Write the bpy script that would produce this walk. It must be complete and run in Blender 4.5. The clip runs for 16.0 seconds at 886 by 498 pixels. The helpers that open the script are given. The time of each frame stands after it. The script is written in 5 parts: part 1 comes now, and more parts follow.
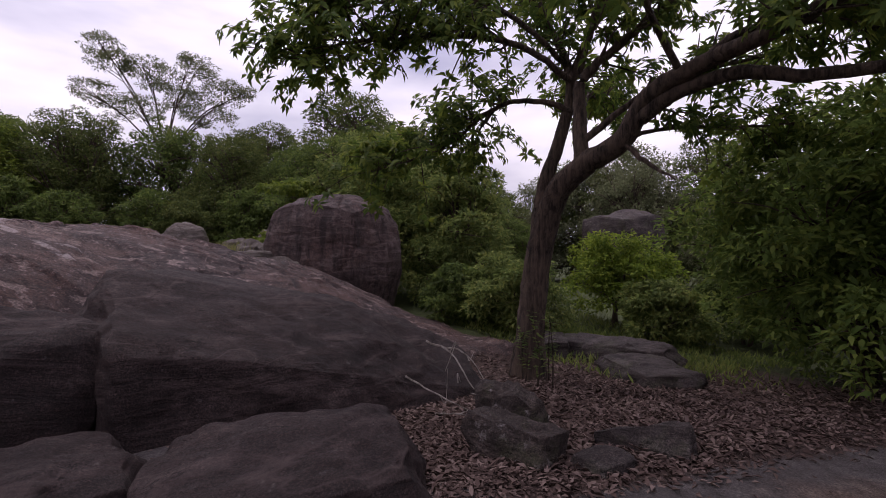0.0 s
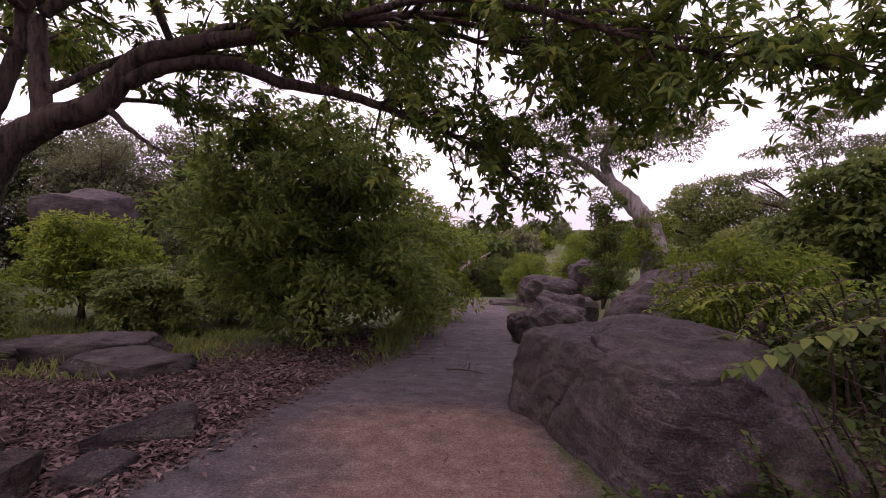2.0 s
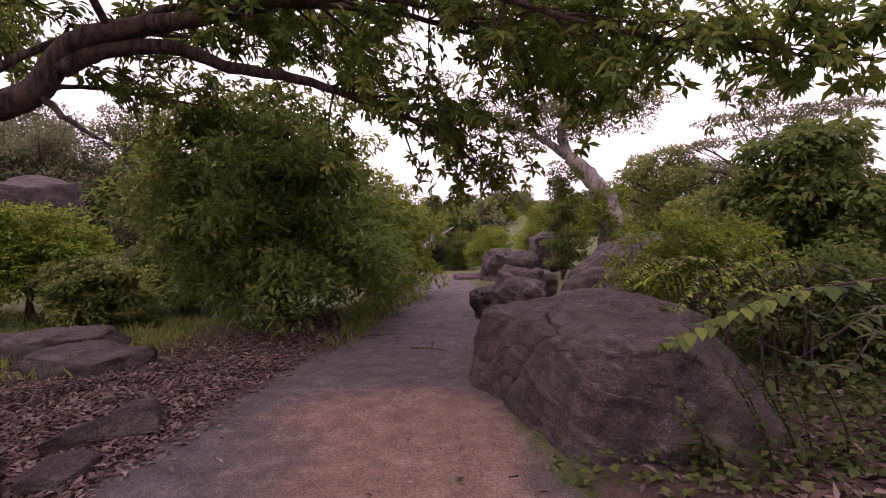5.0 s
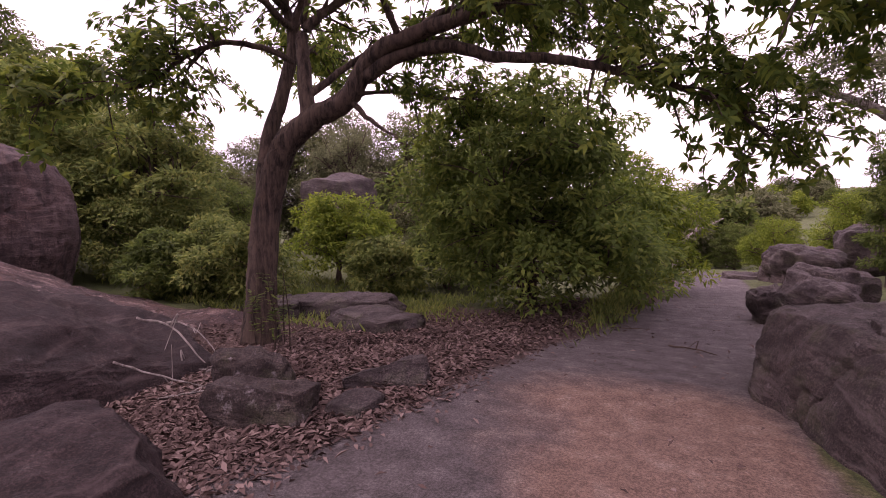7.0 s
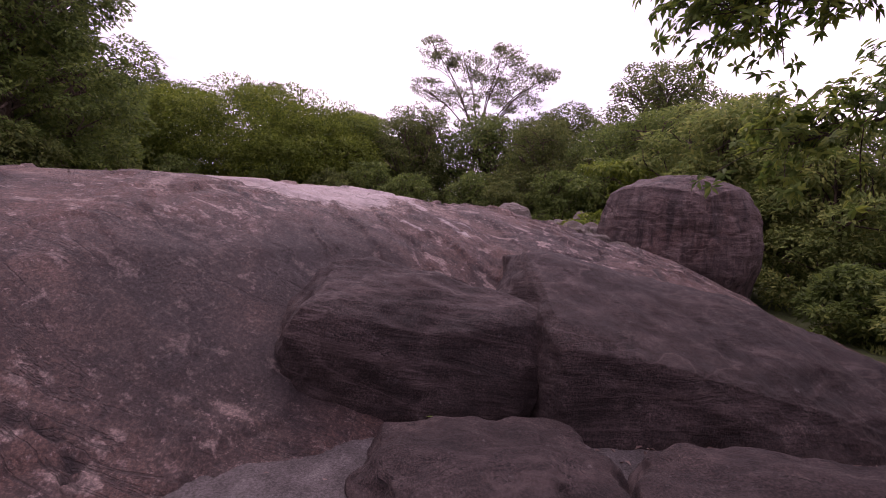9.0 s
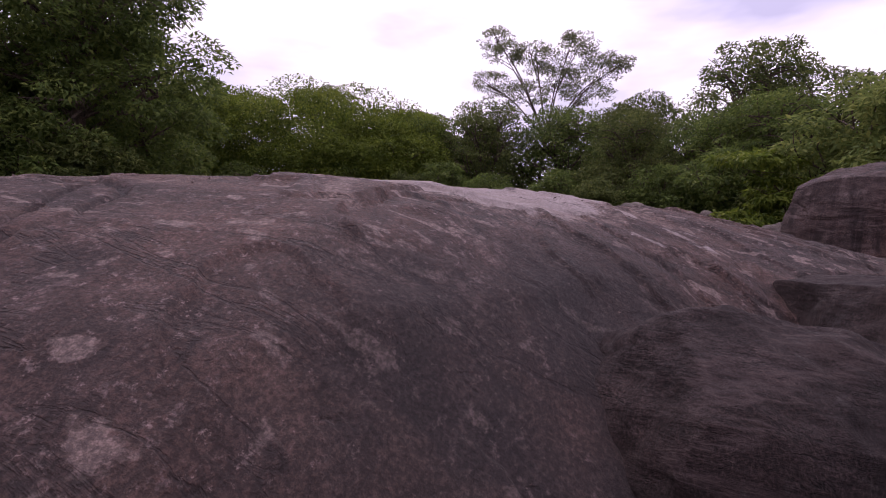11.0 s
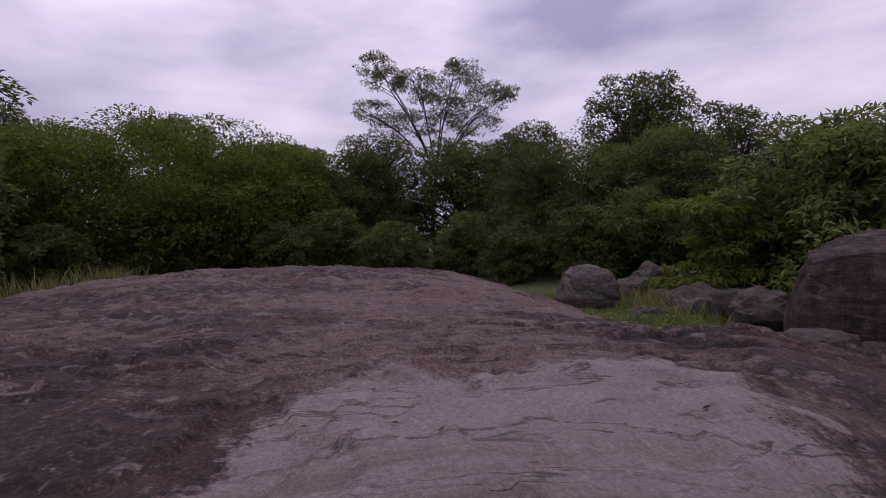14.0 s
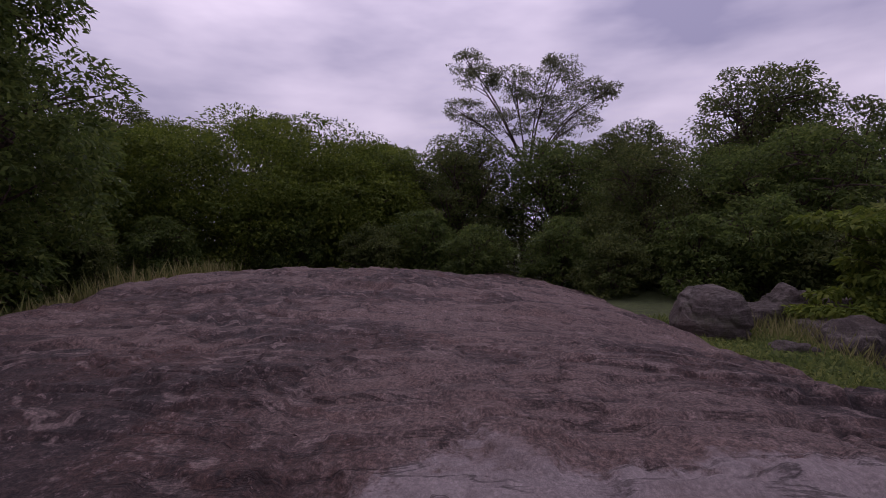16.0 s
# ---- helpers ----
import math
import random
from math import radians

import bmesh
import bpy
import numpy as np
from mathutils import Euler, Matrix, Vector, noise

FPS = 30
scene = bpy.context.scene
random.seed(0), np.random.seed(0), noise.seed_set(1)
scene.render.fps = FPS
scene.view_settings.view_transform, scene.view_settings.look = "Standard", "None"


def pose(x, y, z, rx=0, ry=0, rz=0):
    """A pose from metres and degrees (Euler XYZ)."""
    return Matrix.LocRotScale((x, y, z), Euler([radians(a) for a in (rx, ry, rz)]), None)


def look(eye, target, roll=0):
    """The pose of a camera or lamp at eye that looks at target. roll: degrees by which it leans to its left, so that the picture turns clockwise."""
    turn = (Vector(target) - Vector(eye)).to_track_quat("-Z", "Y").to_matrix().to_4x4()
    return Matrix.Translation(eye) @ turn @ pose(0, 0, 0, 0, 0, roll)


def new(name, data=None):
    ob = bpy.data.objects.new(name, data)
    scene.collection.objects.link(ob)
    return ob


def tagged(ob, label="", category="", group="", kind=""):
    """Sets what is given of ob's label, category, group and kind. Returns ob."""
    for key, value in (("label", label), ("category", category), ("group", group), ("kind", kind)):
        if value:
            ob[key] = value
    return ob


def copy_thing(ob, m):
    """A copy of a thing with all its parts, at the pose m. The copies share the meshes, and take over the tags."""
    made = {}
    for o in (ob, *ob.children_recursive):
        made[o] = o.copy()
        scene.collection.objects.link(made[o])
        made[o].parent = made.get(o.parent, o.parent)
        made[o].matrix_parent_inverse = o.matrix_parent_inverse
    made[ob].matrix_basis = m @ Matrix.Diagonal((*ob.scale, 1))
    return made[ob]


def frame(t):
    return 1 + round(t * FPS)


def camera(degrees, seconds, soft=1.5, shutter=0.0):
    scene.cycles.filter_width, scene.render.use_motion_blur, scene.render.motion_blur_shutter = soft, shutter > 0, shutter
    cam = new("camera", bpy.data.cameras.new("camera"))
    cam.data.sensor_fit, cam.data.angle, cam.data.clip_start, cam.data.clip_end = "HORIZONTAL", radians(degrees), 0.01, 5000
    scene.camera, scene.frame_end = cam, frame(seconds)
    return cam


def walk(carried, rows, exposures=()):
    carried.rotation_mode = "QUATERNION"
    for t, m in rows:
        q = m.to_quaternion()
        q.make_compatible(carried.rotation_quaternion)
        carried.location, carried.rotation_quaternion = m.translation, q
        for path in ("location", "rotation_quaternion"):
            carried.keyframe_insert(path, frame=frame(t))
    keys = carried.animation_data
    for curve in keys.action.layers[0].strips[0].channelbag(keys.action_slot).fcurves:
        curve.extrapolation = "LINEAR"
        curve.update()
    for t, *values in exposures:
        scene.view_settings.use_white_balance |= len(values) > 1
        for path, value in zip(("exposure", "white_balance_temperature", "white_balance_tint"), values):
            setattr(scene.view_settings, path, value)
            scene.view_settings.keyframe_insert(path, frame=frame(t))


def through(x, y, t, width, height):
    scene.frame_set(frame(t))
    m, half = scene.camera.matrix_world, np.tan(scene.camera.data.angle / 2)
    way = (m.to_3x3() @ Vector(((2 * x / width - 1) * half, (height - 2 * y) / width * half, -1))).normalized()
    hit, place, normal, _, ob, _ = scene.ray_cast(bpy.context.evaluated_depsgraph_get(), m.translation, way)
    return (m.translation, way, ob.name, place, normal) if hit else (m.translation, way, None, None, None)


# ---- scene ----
cam = camera(84.3, 16.0, soft=0.9)
PATH = [
    (0, (0.308, 0.608, 1.835), (-1.415, 1.623, 1.828), 0.4),
    (0.5, (0.398, 0.599, 1.723), (-1.033, 1.995, 1.777), 0.9),
    (1, (0.243, 0.584, 1.680), (-0.656, 2.370, 1.718), 2.6),
    (1.5, (0.112, 0.594, 1.684), (-0.359, 2.537, 1.735), 1.8),
    (2, (0.09, 0.501, 1.716), (-0.005, 2.498, 1.69), 0.9),
    (2.5, (0.097, 0.551, 1.698), (0.198, 2.547, 1.611), 1.3),
    (3, (0.108, 0.59, 1.692), (0.287, 2.58, 1.59), 1.6),
    (5.3, (0.189, 0.389, 1.841), (0.199, 2.384, 1.693), -1.5),
    (5.5, (0.199, 0.427, 1.812), (0.167, 2.42, 1.65), -1.5),
    (6, (0.176, 0.495, 1.762), (-0.016, 2.481, 1.627), -1.8),
    (6.5, (0.142, 0.576, 1.743), (-0.231, 2.534, 1.585), -2.1),
    (7, (0.056, 0.497, 1.711), (-0.847, 2.275, 1.560), -0.8),
    (7.5, (-0.163, 0.384, 1.700), (-1.567, 1.803, 1.568), 2.9),
    (8, (-0.214, 0.006, 1.818), (-2.028, 0.842, 1.719), 0.4),
    (8.5, (-0.36, -0.362, 1.926), (-2.323, -0.003, 1.797), 2.5),
    (9, (-0.705, -0.759, 1.874), (-2.701, -0.772, 1.755), 3.1),
    (9.5, (-1.027, -1.46, 1.821), (-2.99, -1.811, 1.68), 3.6),
    (9.7, (-1.193, -1.735, 1.805), (-3.158, -2.088, 1.684), 2.6),
    (11.8, (-3.78, -3.78, 2.293), (-5.777, -3.805, 2.188), 0.7),
    (12, (-4.05, -3.978, 2.558), (-6.048, -3.965, 2.467), -0.0),
    (12.5, (-4.799, -4.185, 2.969), (-6.791, -4.019, 2.905), -2.0),
    (13, (-5.281, -4.39, 3.178), (-7.259, -4.099, 3.134), -3.1),
    (13.5, (-5.701, -4.432, 3.273), (-7.671, -4.093, 3.234), -2.8),
    (14, (-6.261, -4.352, 3.41), (-8.228, -3.997, 3.367), -2.3),
    (14.5, (-6.71, -4.422, 3.446), (-8.674, -4.046, 3.403), -1.9),
    (15, (-6.919, -4.492, 3.536), (-8.888, -4.141, 3.497), -1.3),
    (15.5, (-7.165, -4.453, 3.572), (-9.149, -4.197, 3.54), -0.5),
    (16, (-7.33, -4.432, 3.539), (-9.33, -4.415, 3.508), 0.0),
]
walk(cam, [(t, look(eye, target, roll)) for t, eye, target, roll in PATH],
     exposures=[(0, -0.05, 6500, 26), (1, 0.1, 6600, 36), (2.5, 0.55, 6950, 50), (5.5, 0.78, 7200, 51), (7.2, 0.92, 7150, 51), (8.2, 0.92, 6950, 50), (9, 0.66, 6850, 48), (9.7, 0.42, 6700, 45), (12, 0.08, 6400, 32), (13, -0.33, 6300, 31), (14, -0.6, 6250, 36), (16, -0.8, 6200, 39)])

# ---- sky and light: an overcast late afternoon ----
world = bpy.data.worlds.new("world")
scene.world = world
world.use_nodes = True
wn, wl = world.node_tree.nodes, world.node_tree.links
wn.clear()
w_out = wn.new("ShaderNodeOutputWorld")
w_bg = wn.new("ShaderNodeBackground")
w_sky = wn.new("ShaderNodeTexSky")
w_sky.sky_type = "NISHITA"
w_sky.sun_disc = False
w_sky.sun_elevation, w_sky.sun_rotation = radians(52), radians(-105)
w_co = wn.new("ShaderNodeTexCoord")
w_map = wn.new("ShaderNodeMapping")
w_map.inputs["Scale"].default_value = (1.0, 1.0, 3.2)
w_noise = wn.new("ShaderNodeTexNoise")
w_noise.inputs["Scale"].default_value, w_noise.inputs["Detail"].default_value = 1.7, 5
w_noise.inputs["Roughness"].default_value = 0.5
w_ramp = wn.new("ShaderNodeValToRGB")
w_ramp.color_ramp.elements[0].position, w_ramp.color_ramp.elements[0].color = 0.36, (4.7, 4.8, 6.2, 1)
w_ramp.color_ramp.elements[1].position, w_ramp.color_ramp.elements[1].color = 0.66, (12.5, 12.2, 12.6, 1)
w_mix = wn.new("ShaderNodeMix")
w_mix.data_type = "RGBA"
w_mix.inputs["Factor"].default_value = 0.9
wl.new(w_co.outputs["Generated"], w_map.inputs["Vector"])
wl.new(w_map.outputs["Vector"], w_noise.inputs["Vector"])
wl.new(w_noise.outputs["Fac"], w_ramp.inputs["Fac"])
wl.new(w_sky.outputs["Color"], w_mix.inputs["A"])
wl.new(w_ramp.outputs["Color"], w_mix.inputs["B"])
w_sep = wn.new("ShaderNodeSeparateXYZ")
w_lift = wn.new("ShaderNodeMapRange")
w_lift.inputs["From Min"].default_value, w_lift.inputs["From Max"].default_value = 0.0, 1.0
w_lift.inputs["To Min"].default_value, w_lift.inputs["To Max"].default_value = 0.82, 1.75
w_scale = wn.new("ShaderNodeVectorMath")
w_scale.operation = "SCALE"
wl.new(w_co.outputs["Generated"], w_sep.inputs["Vector"])
wl.new(w_sep.outputs["Z"], w_lift.inputs["Value"])
wl.new(w_mix.outputs["Result"], w_scale.inputs[0])
wl.new(w_lift.outputs["Result"], w_scale.inputs["Scale"])
wl.new(w_scale.outputs["Vector"], w_bg.inputs["Color"])
w_bg.inputs["Strength"].default_value = 0.1
wl.new(w_bg.outputs["Background"], w_out.inputs["Surface"])
sun = new("sun", bpy.data.lights.new("sun", "SUN"))
sun.data.energy, sun.data.angle, sun.data.color = 0.7, radians(25), (1, 0.95, 0.9)
sun.matrix_world = look((-30, -8, 40), (0, 0, 0))


# ---- materials ----
def nodes_of(name, rough=0.85):
    m = bpy.data.materials.new(name)
    m.use_nodes = True
    n, l = m.node_tree.nodes, m.node_tree.links
    b = n["Principled BSDF"]
    b.inputs["Roughness"].default_value = rough
    b.inputs["Specular IOR Level"].default_value = 0.3
    return m, n, l, b


def noise_node(n, l, vec, scale, detail=6, rough=0.6, dist=0.0):
    t = n.new("ShaderNodeTexNoise")
    t.inputs["Scale"].default_value, t.inputs["Detail"].default_value = scale, detail
    t.inputs["Roughness"].default_value, t.inputs["Distortion"].default_value = rough, dist
    l.new(vec, t.inputs["Vector"])
    return t.outputs["Fac"]


def ramp_node(n, l, fac, stops):
    r = n.new("ShaderNodeValToRGB")
    e = r.color_ramp.elements
    while len(e) < len(stops):
        e.new(0.5)
    for el, (p, c) in zip(e, stops):
        el.position, el.color = p, (*c, 1) if len(c) == 3 else c
    l.new(fac, r.inputs["Fac"])
    return r.outputs["Color"]


def mix_node(n, l, fac, a, b, mode="MIX"):
    m = n.new("ShaderNodeMix")
    m.data_type, m.blend_type = "RGBA", mode
    for key, v in (("Factor", fac), ("A", a), ("B", b)):
        if isinstance(v, (int, float)):
            m.inputs[key].default_value = v
        elif isinstance(v, tuple):
            m.inputs[key].default_value = (*v, 1)
        else:
            l.new(v, m.inputs[key])
    return m.outputs["Result"]


def math_node(n, l, op, a, b=0.0, clamp=False):
    m = n.new("ShaderNodeMath")
    m.operation, m.use_clamp = op, clamp
    for s, v in zip(m.inputs, (a, b)):
        if isinstance(v, (int, float)):
            s.default_value = v
        else:
            l.new(v, s)
    return m.outputs[0]


def bump_node(n, l, b, height, strength, dist=0.02):
    p = n.new("ShaderNodeBump")
    p.inputs["Strength"].default_value, p.inputs["Distance"].default_value = strength, dist
    l.new(height, p.inputs["Height"])
    l.new(p.outputs["Normal"], b.inputs["Normal"])


def rock_material(name, dark, mid, light, pale=0.0, moss=0.0, warm=(0.2, 0.12, 0.09), runs=0.0):
    """Weathered gneiss: grain, blotches, streaks down the slope, pale lichen."""
    m, n, l, b = nodes_of(name, 0.75)
    b.inputs["Specular IOR Level"].default_value = 0.2
    co = n.new("ShaderNodeTexCoord").outputs["Object"]
    big = noise_node(n, l, co, 0.55, 5, 0.6, 0.4)
    med = noise_node(n, l, co, 3.1, 8, 0.7)
    fine = noise_node(n, l, co, 55, 5, 0.85)
    col = ramp_node(n, l, med, [(0.3, dark), (0.52, mid), (0.72, light)])
    col = mix_node(n, l, ramp_node(n, l, big, [(0.45, (0, 0, 0)), (0.72, (0.45, 0.45, 0.45))]), col, warm)
    grain = ramp_node(n, l, fine, [(0.4, (0.28, 0.28, 0.28)), (0.5, (0.85, 0.85, 0.85)), (0.6, (2.5, 2.4, 2.35))])
    col = mix_node(n, l, 0.66, col, grain, "MULTIPLY")
    lay = n.new("ShaderNodeMapping")
    lay.inputs["Scale"].default_value = (1.0, 0.6, 4.5)
    lay.inputs["Rotation"].default_value = (0.12, 0.1, 0)
    l.new(co, lay.inputs["Vector"])
    seam = noise_node(n, l, lay.outputs["Vector"], 1.6, 7, 0.68, 0.5)
    col = mix_node(n, l, ramp_node(n, l, seam, [(0.53, (0, 0, 0)), (0.68, (0.55, 0.55, 0.55))]), col, tuple(1.5 * v for v in light))
    col = mix_node(n, l, ramp_node(n, l, seam, [(0.32, (0.7, 0.7, 0.7)), (0.46, (0, 0, 0))]), col, tuple(0.8 * v for v in dark))
    if runs:
        drip = n.new("ShaderNodeMapping")
        drip.inputs["Scale"].default_value = (3.2, 3.2, 0.22)
        l.new(co, drip.inputs["Vector"])
        stain = noise_node(n, l, drip.outputs["Vector"], 1.3, 5, 0.62, 0.25)
        col = mix_node(n, l, ramp_node(n, l, stain, [(0.5, (0, 0, 0)), (0.6, (runs, runs, runs))]), col, tuple(0.6 * v for v in dark))
        col = mix_node(n, l, ramp_node(n, l, stain, [(0.33, (0.5 * runs,) * 3), (0.42, (0, 0, 0))]), col, tuple(1.3 * v for v in light))
    if pale:
        spot = noise_node(n, l, co, 7.5, 6, 0.75)
        col = mix_node(n, l, ramp_node(n, l, spot, [(0.62 - 0.05 * pale, (0, 0, 0)), (0.72, (pale, pale, pale))]), col, (0.3, 0.27, 0.27))
    if moss:
        green = noise_node(n, l, co, 2.2, 5, 0.7)
        col = mix_node(n, l, ramp_node(n, l, green, [(0.52, (0, 0, 0)), (0.68, (moss, moss, moss))]), col, (0.08, 0.095, 0.04))
    slant = n.new("ShaderNodeMapping")
    slant.inputs["Scale"].default_value = (0.5, 0.35, 1.6)
    slant.inputs["Rotation"].default_value = (0.55, 0.25, 0.3)
    l.new(co, slant.inputs["Vector"])
    vein = math_node(n, l, "ABSOLUTE", math_node(n, l, "SUBTRACT", noise_node(n, l, slant.outputs["Vector"], 0.9, 5, 0.55, 0.3), 0.53))
    vein = ramp_node(n, l, vein, [(0.0, (0.5, 0.5, 0.5)), (0.012, (0, 0, 0))])
    col = mix_node(n, l, mix_node(n, l, 1.0, vein, ramp_node(n, l, big, [(0.4, (0, 0, 0)), (0.55, (1, 1, 1))]), "MULTIPLY"), col, tuple(1.6 * v for v in light))
    split = noise_node(n, l, lay.outputs["Vector"], 2.6, 4, 0.6, 0.6)
    split = ramp_node(n, l, math_node(n, l, "ABSOLUTE", math_node(n, l, "SUBTRACT", split, 0.47)), [(0.0, (1, 1, 1)), (0.01, (0, 0, 0))])
    split = mix_node(n, l, 1.0, split, ramp_node(n, l, med, [(0.46, (0, 0, 0)), (0.56, (1, 1, 1))]), "MULTIPLY")
    col = mix_node(n, l, split, col, tuple(0.4 * v for v in dark))
    l.new(col, b.inputs["Base Color"])
    h = math_node(n, l, "ADD", math_node(n, l, "ADD", math_node(n, l, "SUBTRACT", math_node(n, l, "MULTIPLY", med, 0.9), math_node(n, l, "MULTIPLY", split, 0.25)), math_node(n, l, "MULTIPLY", seam, 1.2)), math_node(n, l, "MULTIPLY", fine, 0.4))
    bump_node(n, l, b, h, 1.0, 0.06)
    return m


def leaf_material(name, a, b2, c, gloss=0.45, through=0.3):
    """Foliage: each leaf takes its own shade, with a little light through it."""
    m, n, l, b = nodes_of(name, gloss + 0.1)
    b.inputs["Specular IOR Level"].default_value = 0.15
    rnd = n.new("ShaderNodeNewGeometry").outputs["Random Per Island"]
    co = n.new("ShaderNodeTexCoord").outputs["Object"]
    patch = noise_node(n, l, co, 0.9, 3, 0.5)
    f = math_node(n, l, "ADD", math_node(n, l, "MULTIPLY", rnd, 0.5), math_node(n, l, "MULTIPLY", patch, 0.6), True)
    col = ramp_node(n, l, f, [(0.25, a), (0.55, b2), (0.85, c)])
    l.new(col, b.inputs["Base Color"])
    t = n.new("ShaderNodeBsdfTranslucent")
    l.new(col, t.inputs["Color"])
    s = n.new("ShaderNodeMixShader")
    s.inputs["Fac"].default_value = through
    l.new(b.outputs["BSDF"], s.inputs[1])
    l.new(t.outputs["BSDF"], s.inputs[2])
    l.new(s.outputs["Shader"], n["Material Output"].inputs["Surface"])
    return m


def bark_material(name, dark, light, scale=9.0):
    m, n, l, b = nodes_of(name, 0.92)
    tc = n.new("ShaderNodeTexCoord")
    mp = n.new("ShaderNodeMapping")
    mp.inputs["Scale"].default_value = (1, 1, 0.16)
    l.new(tc.outputs["Object"], mp.inputs["Vector"])
    a = noise_node(n, l, mp.outputs["Vector"], scale, 8, 0.7, 0.3)
    c = noise_node(n, l, tc.outputs["Object"], 2.0, 4, 0.6)
    col = ramp_node(n, l, a, [(0.4, dark), (0.58, light)])
    col = mix_node(n, l, ramp_node(n, l, c, [(0.45, (0, 0, 0)), (0.7, (0.6, 0.6, 0.6))]), col, tuple(v * 1.5 for v in light))
    l.new(col, b.inputs["Base Color"])
    bump_node(n, l, b, a, 1.0, 0.09)
    return m


ROCK = rock_material("dark_rock", (0.0138, 0.0091, 0.0088), (0.03, 0.02, 0.0192), (0.066, 0.047, 0.0445), 0.22, 0.0, (0.05, 0.031, 0.026))
STONE = rock_material("grey_stone", (0.026, 0.0205, 0.0198), (0.05, 0.0398, 0.038), (0.098, 0.082, 0.078), 0.5, 0.3, (0.078, 0.053, 0.045))
LICHEN = rock_material("lichen_stone", (0.026, 0.02, 0.018), (0.05, 0.038, 0.034), (0.09, 0.072, 0.064), 0.95, 0.45, (0.09, 0.06, 0.048))
BOULDER = rock_material("boulder_rock", (0.03, 0.0205, 0.0197), (0.062, 0.0425, 0.0405), (0.115, 0.086, 0.081), 0.25, 0.0, (0.115, 0.062, 0.052), 0.75)
VERGE = rock_material("verge_stone", (0.042, 0.034, 0.03), (0.085, 0.07, 0.062), (0.16, 0.138, 0.122), 0.5, 0.35, (0.11, 0.07, 0.055))
BARK = bark_material("brown_bark", (0.018, 0.012, 0.0095), (0.095, 0.066, 0.05), 15.0)
PALE_BARK = bark_material("pale_bark", (0.12, 0.1, 0.085), (0.34, 0.3, 0.27))
LEAF_MAIN = leaf_material("tree_leaf", (0.05, 0.088, 0.019), (0.1, 0.15, 0.03), (0.21, 0.25, 0.042), 0.5, 0.5)
LEAF_DARK = leaf_material("dark_leaf", (0.055, 0.082, 0.0235), (0.096, 0.142, 0.0345), (0.17, 0.205, 0.048), 0.5, 0.53)
LEAF_BUSH = leaf_material("bush_leaf", (0.08, 0.122, 0.032), (0.14, 0.205, 0.048), (0.235, 0.285, 0.064), 0.5, 0.56)
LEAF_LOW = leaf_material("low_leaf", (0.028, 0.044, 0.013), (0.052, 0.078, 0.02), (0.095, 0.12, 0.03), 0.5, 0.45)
LEAF_MID = leaf_material("mid_leaf", (0.085, 0.124, 0.038), (0.155, 0.2, 0.055), (0.25, 0.275, 0.077), 0.55, 0.52)
LEAF_WOOD = leaf_material("wood_leaf", (0.046, 0.068, 0.021), (0.087, 0.113, 0.031), (0.15, 0.168, 0.046), 0.55, 0.48)
LEAF_BROAD = leaf_material("broad_leaf", (0.056, 0.09, 0.014), (0.105, 0.146, 0.02), (0.18, 0.215, 0.03), 0.55, 0.48)
LEAF_YELLOW = leaf_material("yellow_leaf", (0.0828, 0.133, 0.0188), (0.149, 0.21, 0.0269), (0.254, 0.31, 0.0403), 0.55, 0.50)
LEAF_GREY = leaf_material("grey_leaf", (0.084, 0.101, 0.0504), (0.14, 0.157, 0.0784), (0.202, 0.213, 0.112), 0.6, 0.48)
LITTER = leaf_material("dead_leaf", (0.045, 0.03, 0.026), (0.105, 0.07, 0.06), (0.23, 0.17, 0.148), 0.8, 0.15)
STRAW = leaf_material("dry_grass", (0.1, 0.12, 0.03), (0.2, 0.2, 0.07), (0.34, 0.3, 0.14), 0.7, 0.3)


# ---- the lie of the land ----
def smooth(a, b, x):
    t = np.clip((x - a) / (b - a), 0, 1)
    return t * t * (3 - 2 * t)


def wob(x, y, f, ph=0.0):
    return np.sin(x * f + 1.3 * np.sin(y * f * 0.7 + ph)) * np.cos(y * f * 1.1 + 0.9 * np.sin(x * f * 0.6 + ph * 2))


LATTICE = np.random.default_rng(5).random((256, 256))


def vnoise(x, y):
    xi, yi = np.floor(x).astype(int), np.floor(y).astype(int)
    u, v = x - xi, y - yi
    u, v = u * u * (3 - 2 * u), v * v * (3 - 2 * v)
    a, b = LATTICE[xi % 256, yi % 256], LATTICE[(xi + 1) % 256, yi % 256]
    c, d = LATTICE[xi % 256, (yi + 1) % 256], LATTICE[(xi + 1) % 256, (yi + 1) % 256]
    return (a * (1 - u) + b * u) * (1 - v) + (c * (1 - u) + d * u) * v


def fbm(x, y, f, octaves=4):
    out, amp, total = 0.0, 1.0, 0.0
    for k in range(octaves):
        out = out + amp * vnoise(x * f + 17.3 * k, y * f + 9.1 * k)
        total, amp, f = total + amp, amp * 0.5, f * 2.03
    return out / total


